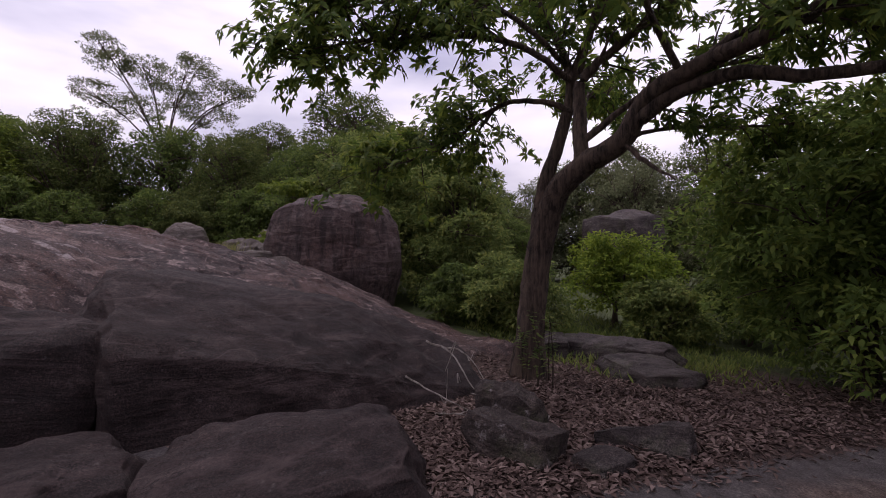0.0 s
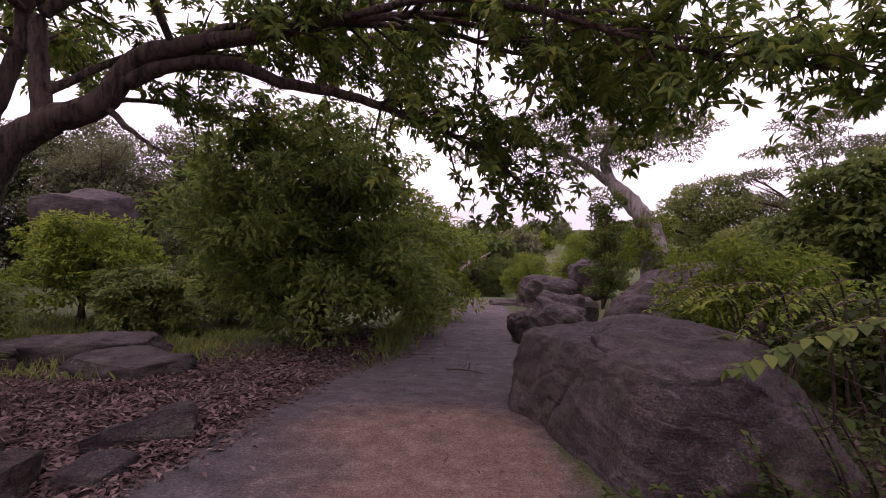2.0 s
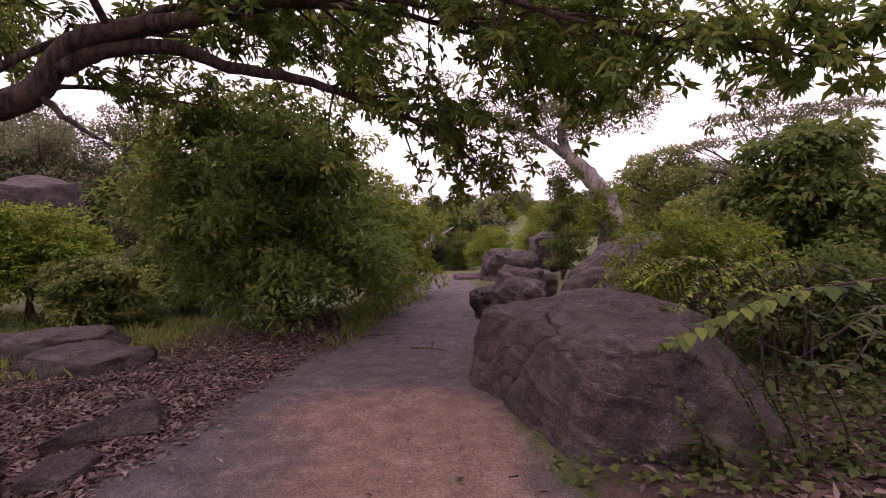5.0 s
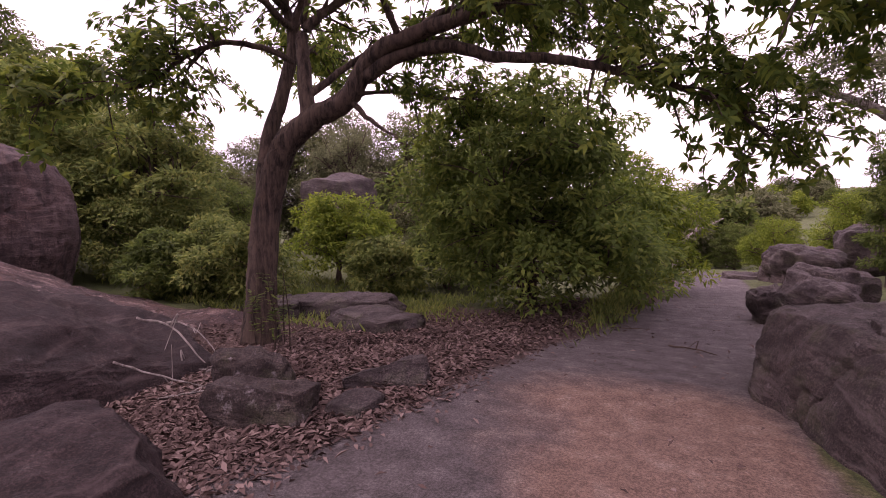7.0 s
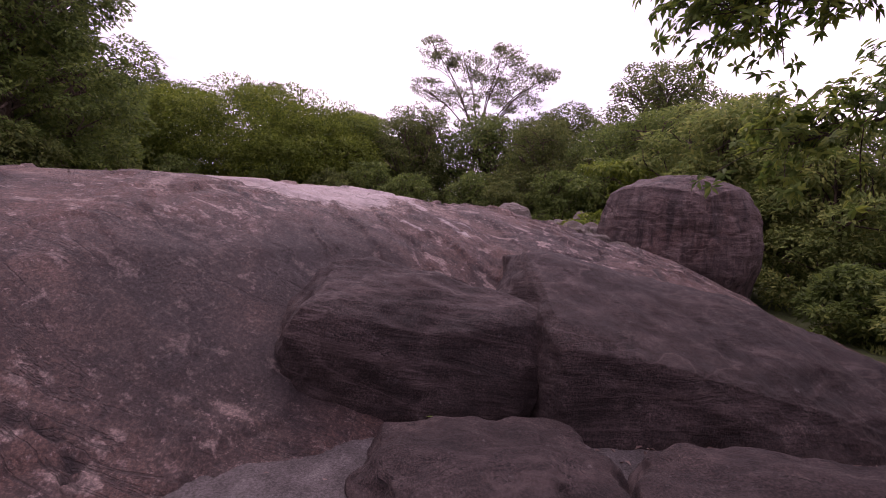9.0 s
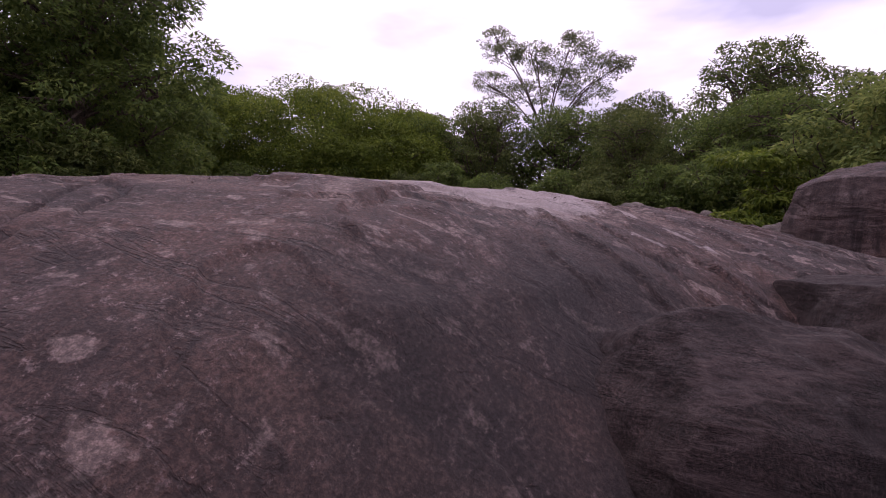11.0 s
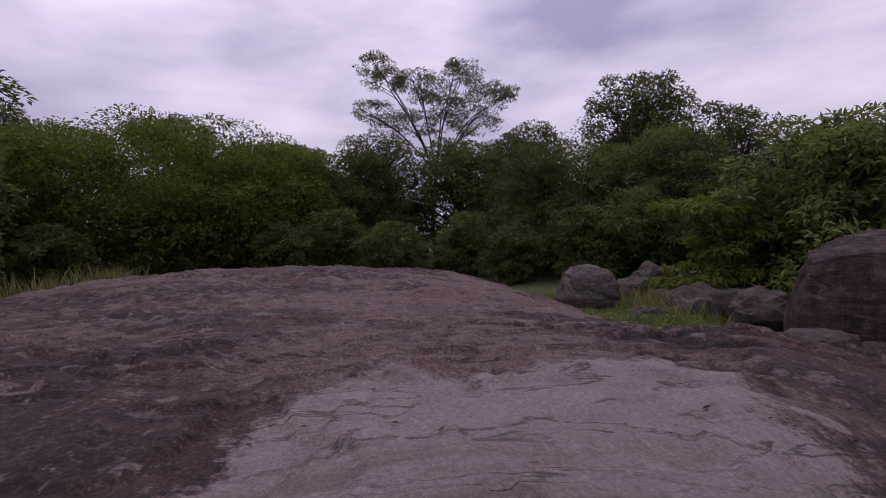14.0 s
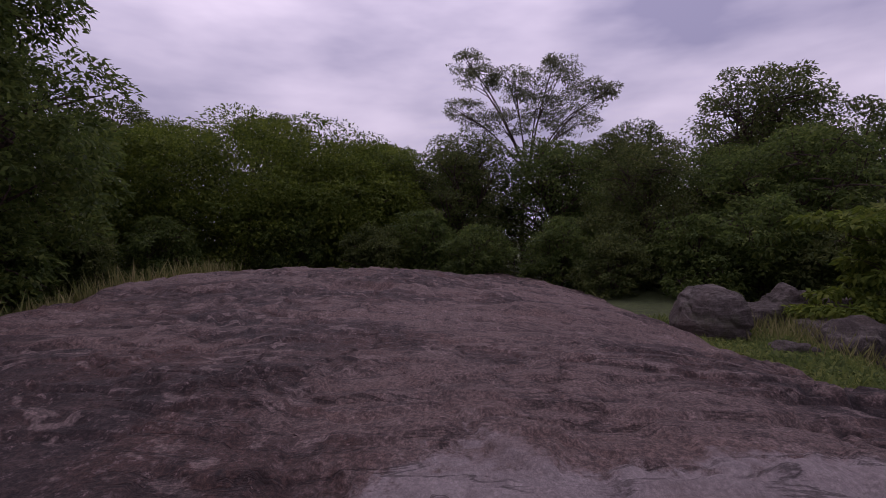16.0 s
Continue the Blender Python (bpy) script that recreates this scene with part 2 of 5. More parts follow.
def dome_cracks(x, y):
    """Short wandering cracks: thin contours of slow noise, broken by another."""
    wx, wy = x + 0.5 * fbm(x, y, 1.1, 3), y + 0.5 * fbm(x + 30, y, 1.1, 3)
    out = 0.0
    for ox, fx, fy, keep in ((3, 0.28, 0.5, 0.52), (47, 0.5, 0.3, 0.58), (81, 0.45, 0.85, 0.56)):
        c = np.abs(fbm(wx * fx / 0.5 + ox, wy * fy / 0.5, 0.5, 2) - 0.5)
        out = np.maximum(out, smooth(0.009, 0.003, c) * smooth(keep - 0.05, keep - 0.01, fbm(x + ox, y - ox, 0.55, 2)))
    return out


def dome_ledges(x, y):
    """Thin peeling sheets of rock that lie across the crest: steps with a ragged edge."""
    wx = x + 0.5 * fbm(x + 11, y, 0.9, 3)
    out = 0.0
    for ox, fx, fy, at in ((2, 0.75, 0.2, 0.5), (23, 1.1, 0.26, 0.47), (58, 1.5, 0.3, 0.54), (90, 2.1, 0.45, 0.5)):
        f = fbm(wx * fx + ox, y * fy + ox, 0.8, 3)
        out = out + smooth(at, at + 0.012, f) * 0.45 - 0.25 * (f - at)
    return out * smooth(-8.2, -11.0, x)


def dome_height(x, y):
    """The great whaleback of bare rock: a foot line in front, a long flat back, a grassy verge on its north flank."""
    foot = np.interp(y, [-14, -9, -6.5, -4, -2.2, 0, 2, 4, 6], [-3.0, -1.0, -0.6, -1.5, -3.7, -5.4, -5.9, -6.2, -7.5])
    s = foot - x
    rise = np.interp(s, [-1.5, 0, 1, 2, 3, 4, 4.7, 5.6, 7, 9, 12.7, 19, 23, 27], [-0.9, 0.02, 0.36, 0.88, 1.5, 1.89, 2.08, 2.22, 2.3, 2.34, 2.36, 2.42, 2.3, 0.9])
    yy = y + 3.0 * smooth(-10, -14, x)
    side = np.interp(yy, [-2, 0, 2, 3.5, 4.5, 5.5, 7, 9], [1.0, 0.95, 0.84, 0.68, 0.5, 0.28, -0.1, -0.5])
    south = np.interp(x, [-28, -22, -15, -9, -5, 0], [-13.5, -12, -11.4, -9.5, -10.5, -11])
    side = side * (0.25 + 0.75 * smooth(-2.6, 0.6, y - south))
    hollow = 0.2 * smooth(1.0, 0.55, np.hypot((x + 17.6) / 0.75, (y + 6.1) / 0.95))
    brow = 0.22 * smooth(5, 2, np.hypot((x + 21) / 1.2, y + 7.5))
    z = np.where(rise > 0, rise * side, rise) + np.minimum(side, 0) * 1.5
    relief = 0.16 * (fbm(x, y, 0.55, 4) - 0.5) + 0.07 * (fbm(x + 40, y, 2.2, 4) - 0.5)
    sheet = 0.045 * smooth(0.5, 0.508, fbm(x + 9, y * 1.4, 0.42, 3)) + 0.035 * smooth(0.56, 0.567, fbm(x + 71, y * 1.7, 0.6, 3)) + 0.035 * smooth(0.42, 0.428, fbm(x * 0.7 + 31, y + 5, 0.8, 3))
    ledge = dome_ledges(x, y)
    return z + relief + sheet + 0.11 * ledge - 0.09 - hollow + brow - 0.05 * dome_cracks(x, y) * smooth(2.0, 3.0, np.hypot(x + 8.95, y + 3.85))


def ground_height(x, y):
    west = smooth(-6.5, -12.5, x) * 1.5 * smooth(5.2, 2.0, y - 0.6 * np.maximum(0, -x - 15)) + smooth(-16, -40, x) * 0.3
    path = np.interp(y, [-20, 5, 8, 13, 18, 26, 45, 90, 200, 600], [0.15, 0, -0.2, -0.42, -0.55, -1.3, -3.0, -2, 5, 12])
    east = smooth(2.5, 9, x) * 0.8 + smooth(10, 40, x) * 1.5
    litter = -0.15 * smooth(-2.4, -4.5, x) * smooth(0.5, 3.5, y) * smooth(-9, -6.5, x)
    z = west + path * (1 - 0.8 * smooth(-8, -14, x)) + east + litter
    far = np.hypot(x, y)
    return z + 0.12 * (fbm(x, y, 0.5, 4) - 0.5) + 0.05 * (fbm(x, y, 2.4, 3) - 0.5) + smooth(60, 300, far) * 3 * wob(x, y, 0.02, 2.0)


def gz(x, y):
    return float(ground_height(np.array(float(x)), np.array(float(y))))


def dz(x, y):
    return max(gz(x, y), float(dome_height(np.array(float(x)), np.array(float(y)))))


def part(name, bm, material, parent=None, label=""):
    me = bpy.data.meshes.new(name)
    bm.to_mesh(me)
    bm.free()
    return dress(name, me, material, parent, label)


def dress(name, me, material, parent=None, label="", flat=False):
    me.materials.append(material)
    if not flat:
        me.polygons.foreach_set("use_smooth", [True] * len(me.polygons))
    ob = new(name, me)
    if parent:
        ob.parent = parent
    if label:
        ob["label"] = label
    return ob


def grid_mesh(name, xs, ys, height):
    X, Y = np.meshgrid(xs, ys)
    Z = height(X, Y)
    me = bpy.data.meshes.new(name)
    nx, ny = len(xs), len(ys)
    i = np.arange((ny - 1) * nx).reshape(ny - 1, nx)[:, :-1].ravel()
    quads = np.stack([i, i + 1, i + nx + 1, i + nx], 1)
    me.vertices.add(nx * ny)
    me.vertices.foreach_set("co", np.stack([X, Y, Z], -1).ravel())
    me.loops.add(quads.size)
    me.loops.foreach_set("vertex_index", quads.ravel())
    me.polygons.add(len(quads))
    me.polygons.foreach_set("loop_start", np.arange(len(quads)) * 4)
    me.update(calc_edges=True)
    return me


# ---- ground ----
def near_axis(c, lo, hi, step, far, n):
    core = np.arange(lo, hi, step)
    out = np.geomspace(step * 1.5, far, n)
    return np.concatenate([lo - out[::-1], core, core[-1] + out])


def ground_material():
    """Path of bare rock and orange soil, leaf mould beside it, grass elsewhere; the masks follow the plan, broken up by noise."""
    m, n, l, b = nodes_of("ground", 0.95)
    co = n.new("ShaderNodeTexCoord").outputs["Object"]
    big, med, fine = noise_node(n, l, co, 0.8, 6, 0.65), noise_node(n, l, co, 4.0, 8, 0.75), noise_node(n, l, co, 52, 5, 0.85)
    at = n.new("ShaderNodeAttribute")
    at.attribute_name = "zones"
    sp = n.new("ShaderNodeSeparateColor")
    l.new(at.outputs["Color"], sp.inputs["Color"])
    lay = n.new("ShaderNodeMapping")
    lay.inputs["Scale"].default_value = (0.55, 2.6, 1.0)
    lay.inputs["Rotation"].default_value = (0, 0, 0.35)
    l.new(co, lay.inputs["Vector"])
    streak = noise_node(n, l, lay.outputs["Vector"], 1.5, 6, 0.65, 0.4)
    rock = ramp_node(n, l, med, [(0.3, (0.048, 0.04, 0.038)), (0.55, (0.1, 0.086, 0.083)), (0.75, (0.18, 0.16, 0.152))])
    rock = mix_node(n, l, ramp_node(n, l, streak, [(0.5, (0, 0, 0)), (0.72, (0.32, 0.32, 0.32))]), rock, (0.19, 0.165, 0.157))
    rock = mix_node(n, l, ramp_node(n, l, streak, [(0.28, (0.35, 0.35, 0.35)), (0.44, (0, 0, 0))]), rock, (0.05, 0.041, 0.04))
    soil = ramp_node(n, l, med, [(0.3, (0.12, 0.078, 0.058)), (0.52, (0.2, 0.13, 0.097)), (0.72, (0.28, 0.215, 0.175))])
    mould = ramp_node(n, l, med, [(0.3, (0.04, 0.026, 0.022)), (0.6, (0.085, 0.055, 0.045)), (0.8, (0.13, 0.088, 0.072))])
    grass = ramp_node(n, l, med, [(0.3, (0.04, 0.05, 0.018)), (0.6, (0.075, 0.095, 0.03)), (0.8, (0.13, 0.13, 0.05))])

    def mask(chan, soft=0.08):
        v = math_node(n, l, "ADD", sp.outputs[chan], math_node(n, l, "MULTIPLY", math_node(n, l, "SUBTRACT", math_node(n, l, "ADD", big, math_node(n, l, "MULTIPLY", med, 0.6)), 0.8), 0.8))
        return ramp_node(n, l, v, [(0.5 - soft, (0, 0, 0)), (0.5 + soft, (1, 1, 1))])

    col = mix_node(n, l, mask("Red"), grass, mould)
    col = mix_node(n, l, mask("Green"), col, rock)
    col = mix_node(n, l, mask("Blue", 0.24), col, soil)
    grain = ramp_node(n, l, fine, [(0.41, (0.35, 0.35, 0.35)), (0.5, (0.95, 0.95, 0.95)), (0.6, (1.8, 1.8, 1.8))])
    l.new(mix_node(n, l, 0.6, col, grain, "MULTIPLY"), b.inputs["Base Color"])
    bump_node(n, l, b, math_node(n, l, "ADD", med, math_node(n, l, "MULTIPLY", fine, 0.6)), 1.0, 0.05)
    return m


xs = near_axis(0, -24, 9, 0.16, 900, 34)
ys = near_axis(0, -12, 22, 0.16, 900, 34)
me = grid_mesh("ground", xs, ys, ground_height)
co = np.empty(len(me.vertices) * 3)
me.vertices.foreach_get("co", co)
co = co.reshape(-1, 3)
gx, gy = co[:, 0], co[:, 1]
left_edge = np.interp(gy, [-6, 0, 3, 4.2, 5.2, 7.9, 11.4, 16, 25], [-7.0, -6.0, -2.4, -2.0, -1.9, -1.5, -0.8, -0.3, -0.3])
right_edge = np.interp(gy, [-6, 2, 3.5, 4.5, 8, 16, 25], [3.5, 2.2, 1.1, 0.9, 1.3, 1.6, 1.6])
on_path = smooth(-0.5, 0.5, gx - left_edge) * smooth(0.5, -0.5, gx - right_edge) * smooth(34, 24, gy)
leafy = smooth(4.0, 1.5, np.hypot((gx + 4.2) / 1.7, (gy - 5.0) / 1.9)) + smooth(2.2, 1.0, np.hypot((gx - 3.4) / 1.3, gy - 3.0)) + smooth(1.3, 0.6, np.abs(gx - left_edge)) * smooth(22, 14, gy)
soily = smooth(1.9, 0.4, np.hypot((gx + 0.25) / 1.1, (gy - 4.6) / 1.2)) * 0.85 + smooth(2.0, 0.8, np.hypot((gx - 0.6) / 0.9, (gy - 2.6) / 1.6)) * 0.6
soily = soily * (0.95 + 0.3 * wob(gx + 2, gy, 1.9, 0.7))
zone = np.stack([np.clip(leafy, 0, 1), on_path, np.clip(soily, 0, 1) * on_path, np.ones_like(gx)], 1)
me.color_attributes.new("zones", "FLOAT_COLOR", "POINT").data.foreach_set("color", zone.ravel())
tagged(dress("ground", me, ground_material()), "bare trodden rock and orange soil with leaf litter and grass", "ground", kind="structure")

def line_mask(x, y, pts, width):
    """1 on a line of points, falling to 0 at the given half width."""
    best = np.full(x.shape, 9.0)
    for (ax, ay), (bx, by) in zip(pts, pts[1:]):
        t = np.clip(((x - ax) * (bx - ax) + (y - ay) * (by - ay)) / ((bx - ax) ** 2 + (by - ay) ** 2), 0, 1)
        best = np.minimum(best, np.hypot(x - ax - t * (bx - ax), y - ay - t * (by - ay)))
    return np.clip(1 - best / width, 0, 1)


def dome_material():
    """Dark granite with grain, rain streaks, pale washed or salt-stained patches, painted ledge highlights."""
    m, n, l, b = nodes_of("dome_granite", 0.72)
    b.inputs["Specular IOR Level"].default_value = 0.28
    co = n.new("ShaderNodeTexCoord").outputs["Object"]
    big, med, fine = noise_node(n, l, co, 0.7, 5, 0.6, 0.3), noise_node(n, l, co, 5.0, 8, 0.72), noise_node(n, l, co, 34, 5, 0.85)
    flake = noise_node(n, l, co, 9, 6, 0.8)
    mp = n.new("ShaderNodeMapping")
    mp.inputs["Scale"].default_value = (0.5, 3.2, 0.3)
    l.new(co, mp.inputs["Vector"])
    run = noise_node(n, l, mp.outputs["Vector"], 1.1, 5, 0.6, 0.2)
    at = n.new("ShaderNodeAttribute")
    at.attribute_name = "dome_tones"
    sp = n.new("ShaderNodeSeparateColor")
    l.new(at.outputs["Color"], sp.inputs["Color"])
    col = ramp_node(n, l, med, [(0.34, (0.021, 0.0137, 0.013)), (0.52, (0.0495, 0.032, 0.03)), (0.68, (0.1, 0.067, 0.062))])
    col = mix_node(n, l, ramp_node(n, l, big, [(0.42, (0, 0, 0)), (0.62, (0.75, 0.75, 0.75))]), col, (0.1, 0.053, 0.043))
    col = mix_node(n, l, ramp_node(n, l, run, [(0.46, (0, 0, 0)), (0.66, (0.62, 0.62, 0.62))]), col, (0.0372, 0.0248, 0.0253))
    col = mix_node(n, l, ramp_node(n, l, flake, [(0.57, (0, 0, 0)), (0.64, (0.75, 0.75, 0.75))]), col, (0.161, 0.116, 0.112))
    chip = noise_node(n, l, co, 13, 5, 0.8)
    col = mix_node(n, l, ramp_node(n, l, chip, [(0.58, (0, 0, 0)), (0.64, (0.8, 0.8, 0.8))]), col, (0.225, 0.165, 0.156))
    rag = math_node(n, l, "ADD", math_node(n, l, "MULTIPLY", math_node(n, l, "SUBTRACT", med, 0.5), 1.3), math_node(n, l, "MULTIPLY", math_node(n, l, "SUBTRACT", flake, 0.5), 0.7))
    wash_highlight = ramp_node(n, l, math_node(n, l, "ADD", sp.outputs["Green"], rag), [(0.36, (0, 0, 0)), (0.72, (0.8, 0.8, 0.8))])
    col = mix_node(n, l, wash_highlight, col, (0.21, 0.15, 0.134))
    oval = n.new("ShaderNodeMapping")
    oval.inputs["Scale"].default_value = (1.5, 0.9, 1.0)
    l.new(co, oval.inputs["Vector"])
    spots = math_node(n, l, "ADD", noise_node(n, l, oval.outputs["Vector"], 3.6, 3, 0.5), math_node(n, l, "MULTIPLY", rag, 0.2))
    col = mix_node(n, l, ramp_node(n, l, spots, [(0.6, (0, 0, 0)), (0.65, (0.7, 0.7, 0.7))]), col, (0.25, 0.187, 0.17))
    salt = ramp_node(n, l, math_node(n, l, "ADD", sp.outputs["Red"], math_node(n, l, "MULTIPLY", rag, 0.7)), [(0.4, (0, 0, 0)), (0.56, (0.9, 0.9, 0.9))])
    col = mix_node(n, l, salt, col, mix_node(n, l, med, (0.22, 0.175, 0.168), (0.48, 0.415, 0.405)))
    lay = n.new("ShaderNodeMapping")
    lay.inputs["Scale"].default_value = (2.4, 0.5, 1.0)
    lay.inputs["Rotation"].default_value = (0, 0, -0.22)
    l.new(co, lay.inputs["Vector"])
    seam = noise_node(n, l, lay.outputs["Vector"], 1.0, 7, 0.6, 0.5)
    patchy = ramp_node(n, l, big, [(0.4, (0, 0, 0)), (0.55, (0.6, 0.6, 0.6))])
    line = ramp_node(n, l, math_node(n, l, "ABSOLUTE", math_node(n, l, "SUBTRACT", seam, 0.5)), [(0.004, (1, 1, 1)), (0.016, (0, 0, 0))])
    line = mix_node(n, l, 1.0, line, patchy, "MULTIPLY")
    col = mix_node(n, l, ramp_node(n, l, seam, [(0.52, (0, 0, 0)), (0.66, (0.5, 0.5, 0.5))]), col, (0.16, 0.1, 0.083))
    col = mix_node(n, l, line, col, (0.024, 0.017, 0.017))
    grain = ramp_node(n, l, fine, [(0.4, (0.38, 0.37, 0.36)), (0.5, (0.88, 0.86, 0.85)), (0.6, (2.0, 1.9, 1.85))])
    col = mix_node(n, l, sp.outputs["Blue"], col, (0.022, 0.0167, 0.0175))
    calm = ramp_node(n, l, salt, [(0.0, (0.72, 0.72, 0.72)), (0.7, (0.28, 0.28, 0.28))])
    l.new(mix_node(n, l, calm, col, grain, "MULTIPLY"), b.inputs["Base Color"])
    h = math_node(n, l, "ADD", math_node(n, l, "ADD", med, math_node(n, l, "MULTIPLY", flake, 0.6)), math_node(n, l, "MULTIPLY", fine, 0.38))
    h = math_node(n, l, "SUBTRACT", h, math_node(n, l, "MULTIPLY", line, 0.5))
    bump_node(n, l, b, h, 1.0, 0.08)
    return m


me = grid_mesh("rock_outcrop", np.concatenate([np.arange(-31, -13, 0.11), np.arange(-13, -2, 0.042), np.arange(-2, 1.2, 0.08)]), np.concatenate([np.arange(-16.5, -8, 0.11), np.arange(-8, 2, 0.045), np.arange(2, 7.6, 0.08)]), dome_height)
co = np.empty(len(me.vertices) * 3)
me.vertices.foreach_get("co", co)
dx, dy = co.reshape(-1, 3)[:, 0], co.reshape(-1, 3)[:, 1]
rim = 1.1 * (fbm(dx * 0.8 + dy * 0.6 + 8, dy * 0.8 - dx * 0.6, 0.9, 4) - 0.5) + 0.12 * wob(dx, dy, 2.3, 1.0)
salt = smooth(1.5, 0.6, np.hypot((dx + 8.95) / 1.25, (dy + 3.6) / 1.75) + rim) * 0.74
for pts, w in ((((-8.9, -2.9), (-8.4, -2.3), (-8.1, -1.6), (-8.0, -0.7)), 0.09), (((-9.6, -2.2), (-9.0, -1.4), (-8.9, -0.4)), 0.12), (((-10.2, -2.5), (-9.3, -1.5), (-8.4, -0.4)), 0.12), (((-8.6, -2.0), (-8.4, -1.3)), 0.07),
               (((-7.6, -4.4), (-8.2, -4.4)), 0.25), (((-14.2, -9.6), (-15.2, -9.9)), 0.25), (((-11.6, -8.2), (-12.2, -8.0)), 0.35)):
    salt = np.maximum(salt, 0.5 * smooth(0, 0.6, line_mask(dx, dy, pts, w)) * smooth(0.35, 0.6, fbm(dx + 3, dy, 1.6, 2)))
wash_highlight = 0.72 * smooth(2.0, 0.7, np.hypot((dx + 10.4) / 2.2, (dy + 3.2) / 1.8) + 1.3 * rim)
for pts, w, k in ((((-7.0, -4.4), (-6.6, -4.24), (-6.2, -4.1)), 0.24, 0.75), (((-9.0, -3.25), (-7.6, -3.0), (-6.2, -2.78), (-5.6, -2.53)), 0.15, 0.45), (((-7.3, -3.6), (-6.8, -3.2), (-6.3, -2.9)), 0.3, 0.42), (((-5.9, -5.6), (-5.3, -5.1), (-4.6, -4.8)), 0.4, 0.36), (((-5.1, -4.5), (-4.6, -4.3)), 0.3, 0.36),
                  (((-5.7, -3.2), (-5.4, -3.0)), 0.2, 0.45), (((-6.2, -6.4), (-5.6, -6.3)), 0.35, 0.36), (((-14, -5), (-17, -7)), 0.8, 0.34)):
    wash_highlight = np.maximum(wash_highlight, k * smooth(0, 0.9, line_mask(dx + 0.5 * rim, dy - 0.4 * rim, pts, w)))
dirt = np.maximum(0.75 * smooth(1.6, 0.5, np.hypot((dx + 6.0) / 1.4, (dy + 2.0) / 0.8) + rim), 0.6 * smooth(1.5, 0.4, np.hypot((dx + 5.0) / 1.2, (dy + 3.0) / 0.7) + rim))
edge = np.abs(dome_ledges(dx, dy) - dome_ledges(dx + 0.12, dy))
crest = smooth(-10.5, -13.5, dx)
# Ledge edges get a painted pale highlight, over the warm wash of the crest.
wash_highlight = np.maximum(wash_highlight, crest * (0.22 + 0.4 * smooth(0.42, 0.62, fbm(dx * 1.3 + 5, dy * 0.4, 0.9, 3))) + 0.6 * np.clip(edge, 0, 1))
# Blue darkens the colour along the crack grooves, and holds the dirt blotches.
me.color_attributes.new("dome_tones", "FLOAT_COLOR", "POINT").data.foreach_set("color", np.stack([salt, wash_highlight, np.maximum(0.85 * dome_cracks(dx, dy) * (1 - smooth(0.1, 0.4, salt)), dirt), salt * 0 + 1], 1).ravel())
tagged(dress("rock_outcrop", me, dome_material()), "broad whaleback of dark weathered granite with pale streaks", "rock", kind="structure")


# ---- loose rocks ----
def rock(name, label, x, y, z, sx, sy, sz, turn=0.0, tip=(0, 0), seed=0, rounding=0.45, rough=0.06, cuts=22, chops=(), grooves=(), mat=None, category="rock", group=""):
    """A rounded block: half sizes sx, sy, sz about its middle, worn edges, chopped by planes (normal, distance)."""
    bm = bmesh.new()
    bmesh.ops.create_cube(bm, size=2)
    bmesh.ops.subdivide_edges(bm, edges=bm.edges, cuts=cuts, use_grid_fill=True)
    off = Vector((seed * 7.3, seed * 3.1, seed * 5.7))
    dims = Vector((sx, sy, sz))
    for v in bm.verts:
        q = v.co.copy()
        ball = q.normalized() * 1.18
        p = q.lerp(ball, rounding)
        p = Vector((p.x * sx, p.y * sy, p.z * sz))
        for normal, d, *soft in chops:
            nv = Vector(normal).normalized()
            over = p.dot(nv) - d
            if over > 0:
                p -= nv * over * (soft[0] if soft else 0.93)
        away = q.normalized()
        size = min(dims)
        for normal, d, wide, deep in grooves:
            gap = abs(p.dot(Vector(normal).normalized()) - d + 0.22 * noise.noise(p * 1.6 + off) + 0.06 * noise.noise(p * 6 + off))
            if gap < wide:
                p -= away * deep * (1 - gap / wide)
        k = noise.fractal(p * (0.9 / max(size, 0.2)) + off, 1.0, 2.0, 4) * rough * 2.2
        k += noise.fractal(p * 3.5 + off, 0.9, 2.0, 5) * rough * 0.35
        v.co = p + Vector((away.x * dims.x, away.y * dims.y, away.z * dims.z)) * k
    ob = part(name, bm, mat or STONE)
    ob.matrix_world = pose(x, y, z, tip[0], tip[1], turn)
    return tagged(ob, label, category, group)


rock("rock_slab", "long dark rounded granite slab leaning on the outcrop", -5.75, -1.15, 0.36, 0.84, 1.34, 0.9, 8, (-10, -12), 1, 0.55, 0.06, 90, [((1, 0, -0.5), 0.8, 0.6), ((0.8, -0.1, 1), 0.84, 0.85), ((0.3, -1, 0.5), 1.22, 0.8)], [((0.3, 0.1, 1), -0.42, 0.05, 0.1), ((0.3, 0.05, 1), -0.6, 0.035, 0.07), ((0.3, 0.12, 1), -0.52, 0.025, 0.05)], mat=ROCK)
rock("rock_slab", "large dark granite slab split from the outcrop by a crack", -6.75, 2.3, 0.2, 2.15, 2.3, 1.4, 3, (0, -4), 2, 0.46, 0.045, 90, [((0.12, 0.3, 1), 0.76, 0.85), ((0.6, 0.25, 1), 0.86, 0.85), ((1, 0.08, 0.2), 1.72, 0.8)], mat=ROCK)
rock("front_stone", "low dark weathered granite stone lying on the ground", -3.95, -0.35, -0.03, 0.65, 0.85, 0.36, 10, (0, 4), 3, 0.6, 0.06, 40, mat=ROCK)
rock("front_stone", "low pointed dark granite stone lying among leaves", -3.4, 1.49, -0.09, 0.75, 0.99, 0.47, -12, (5, 6), 4, 0.55, 0.06, 44, mat=ROCK)
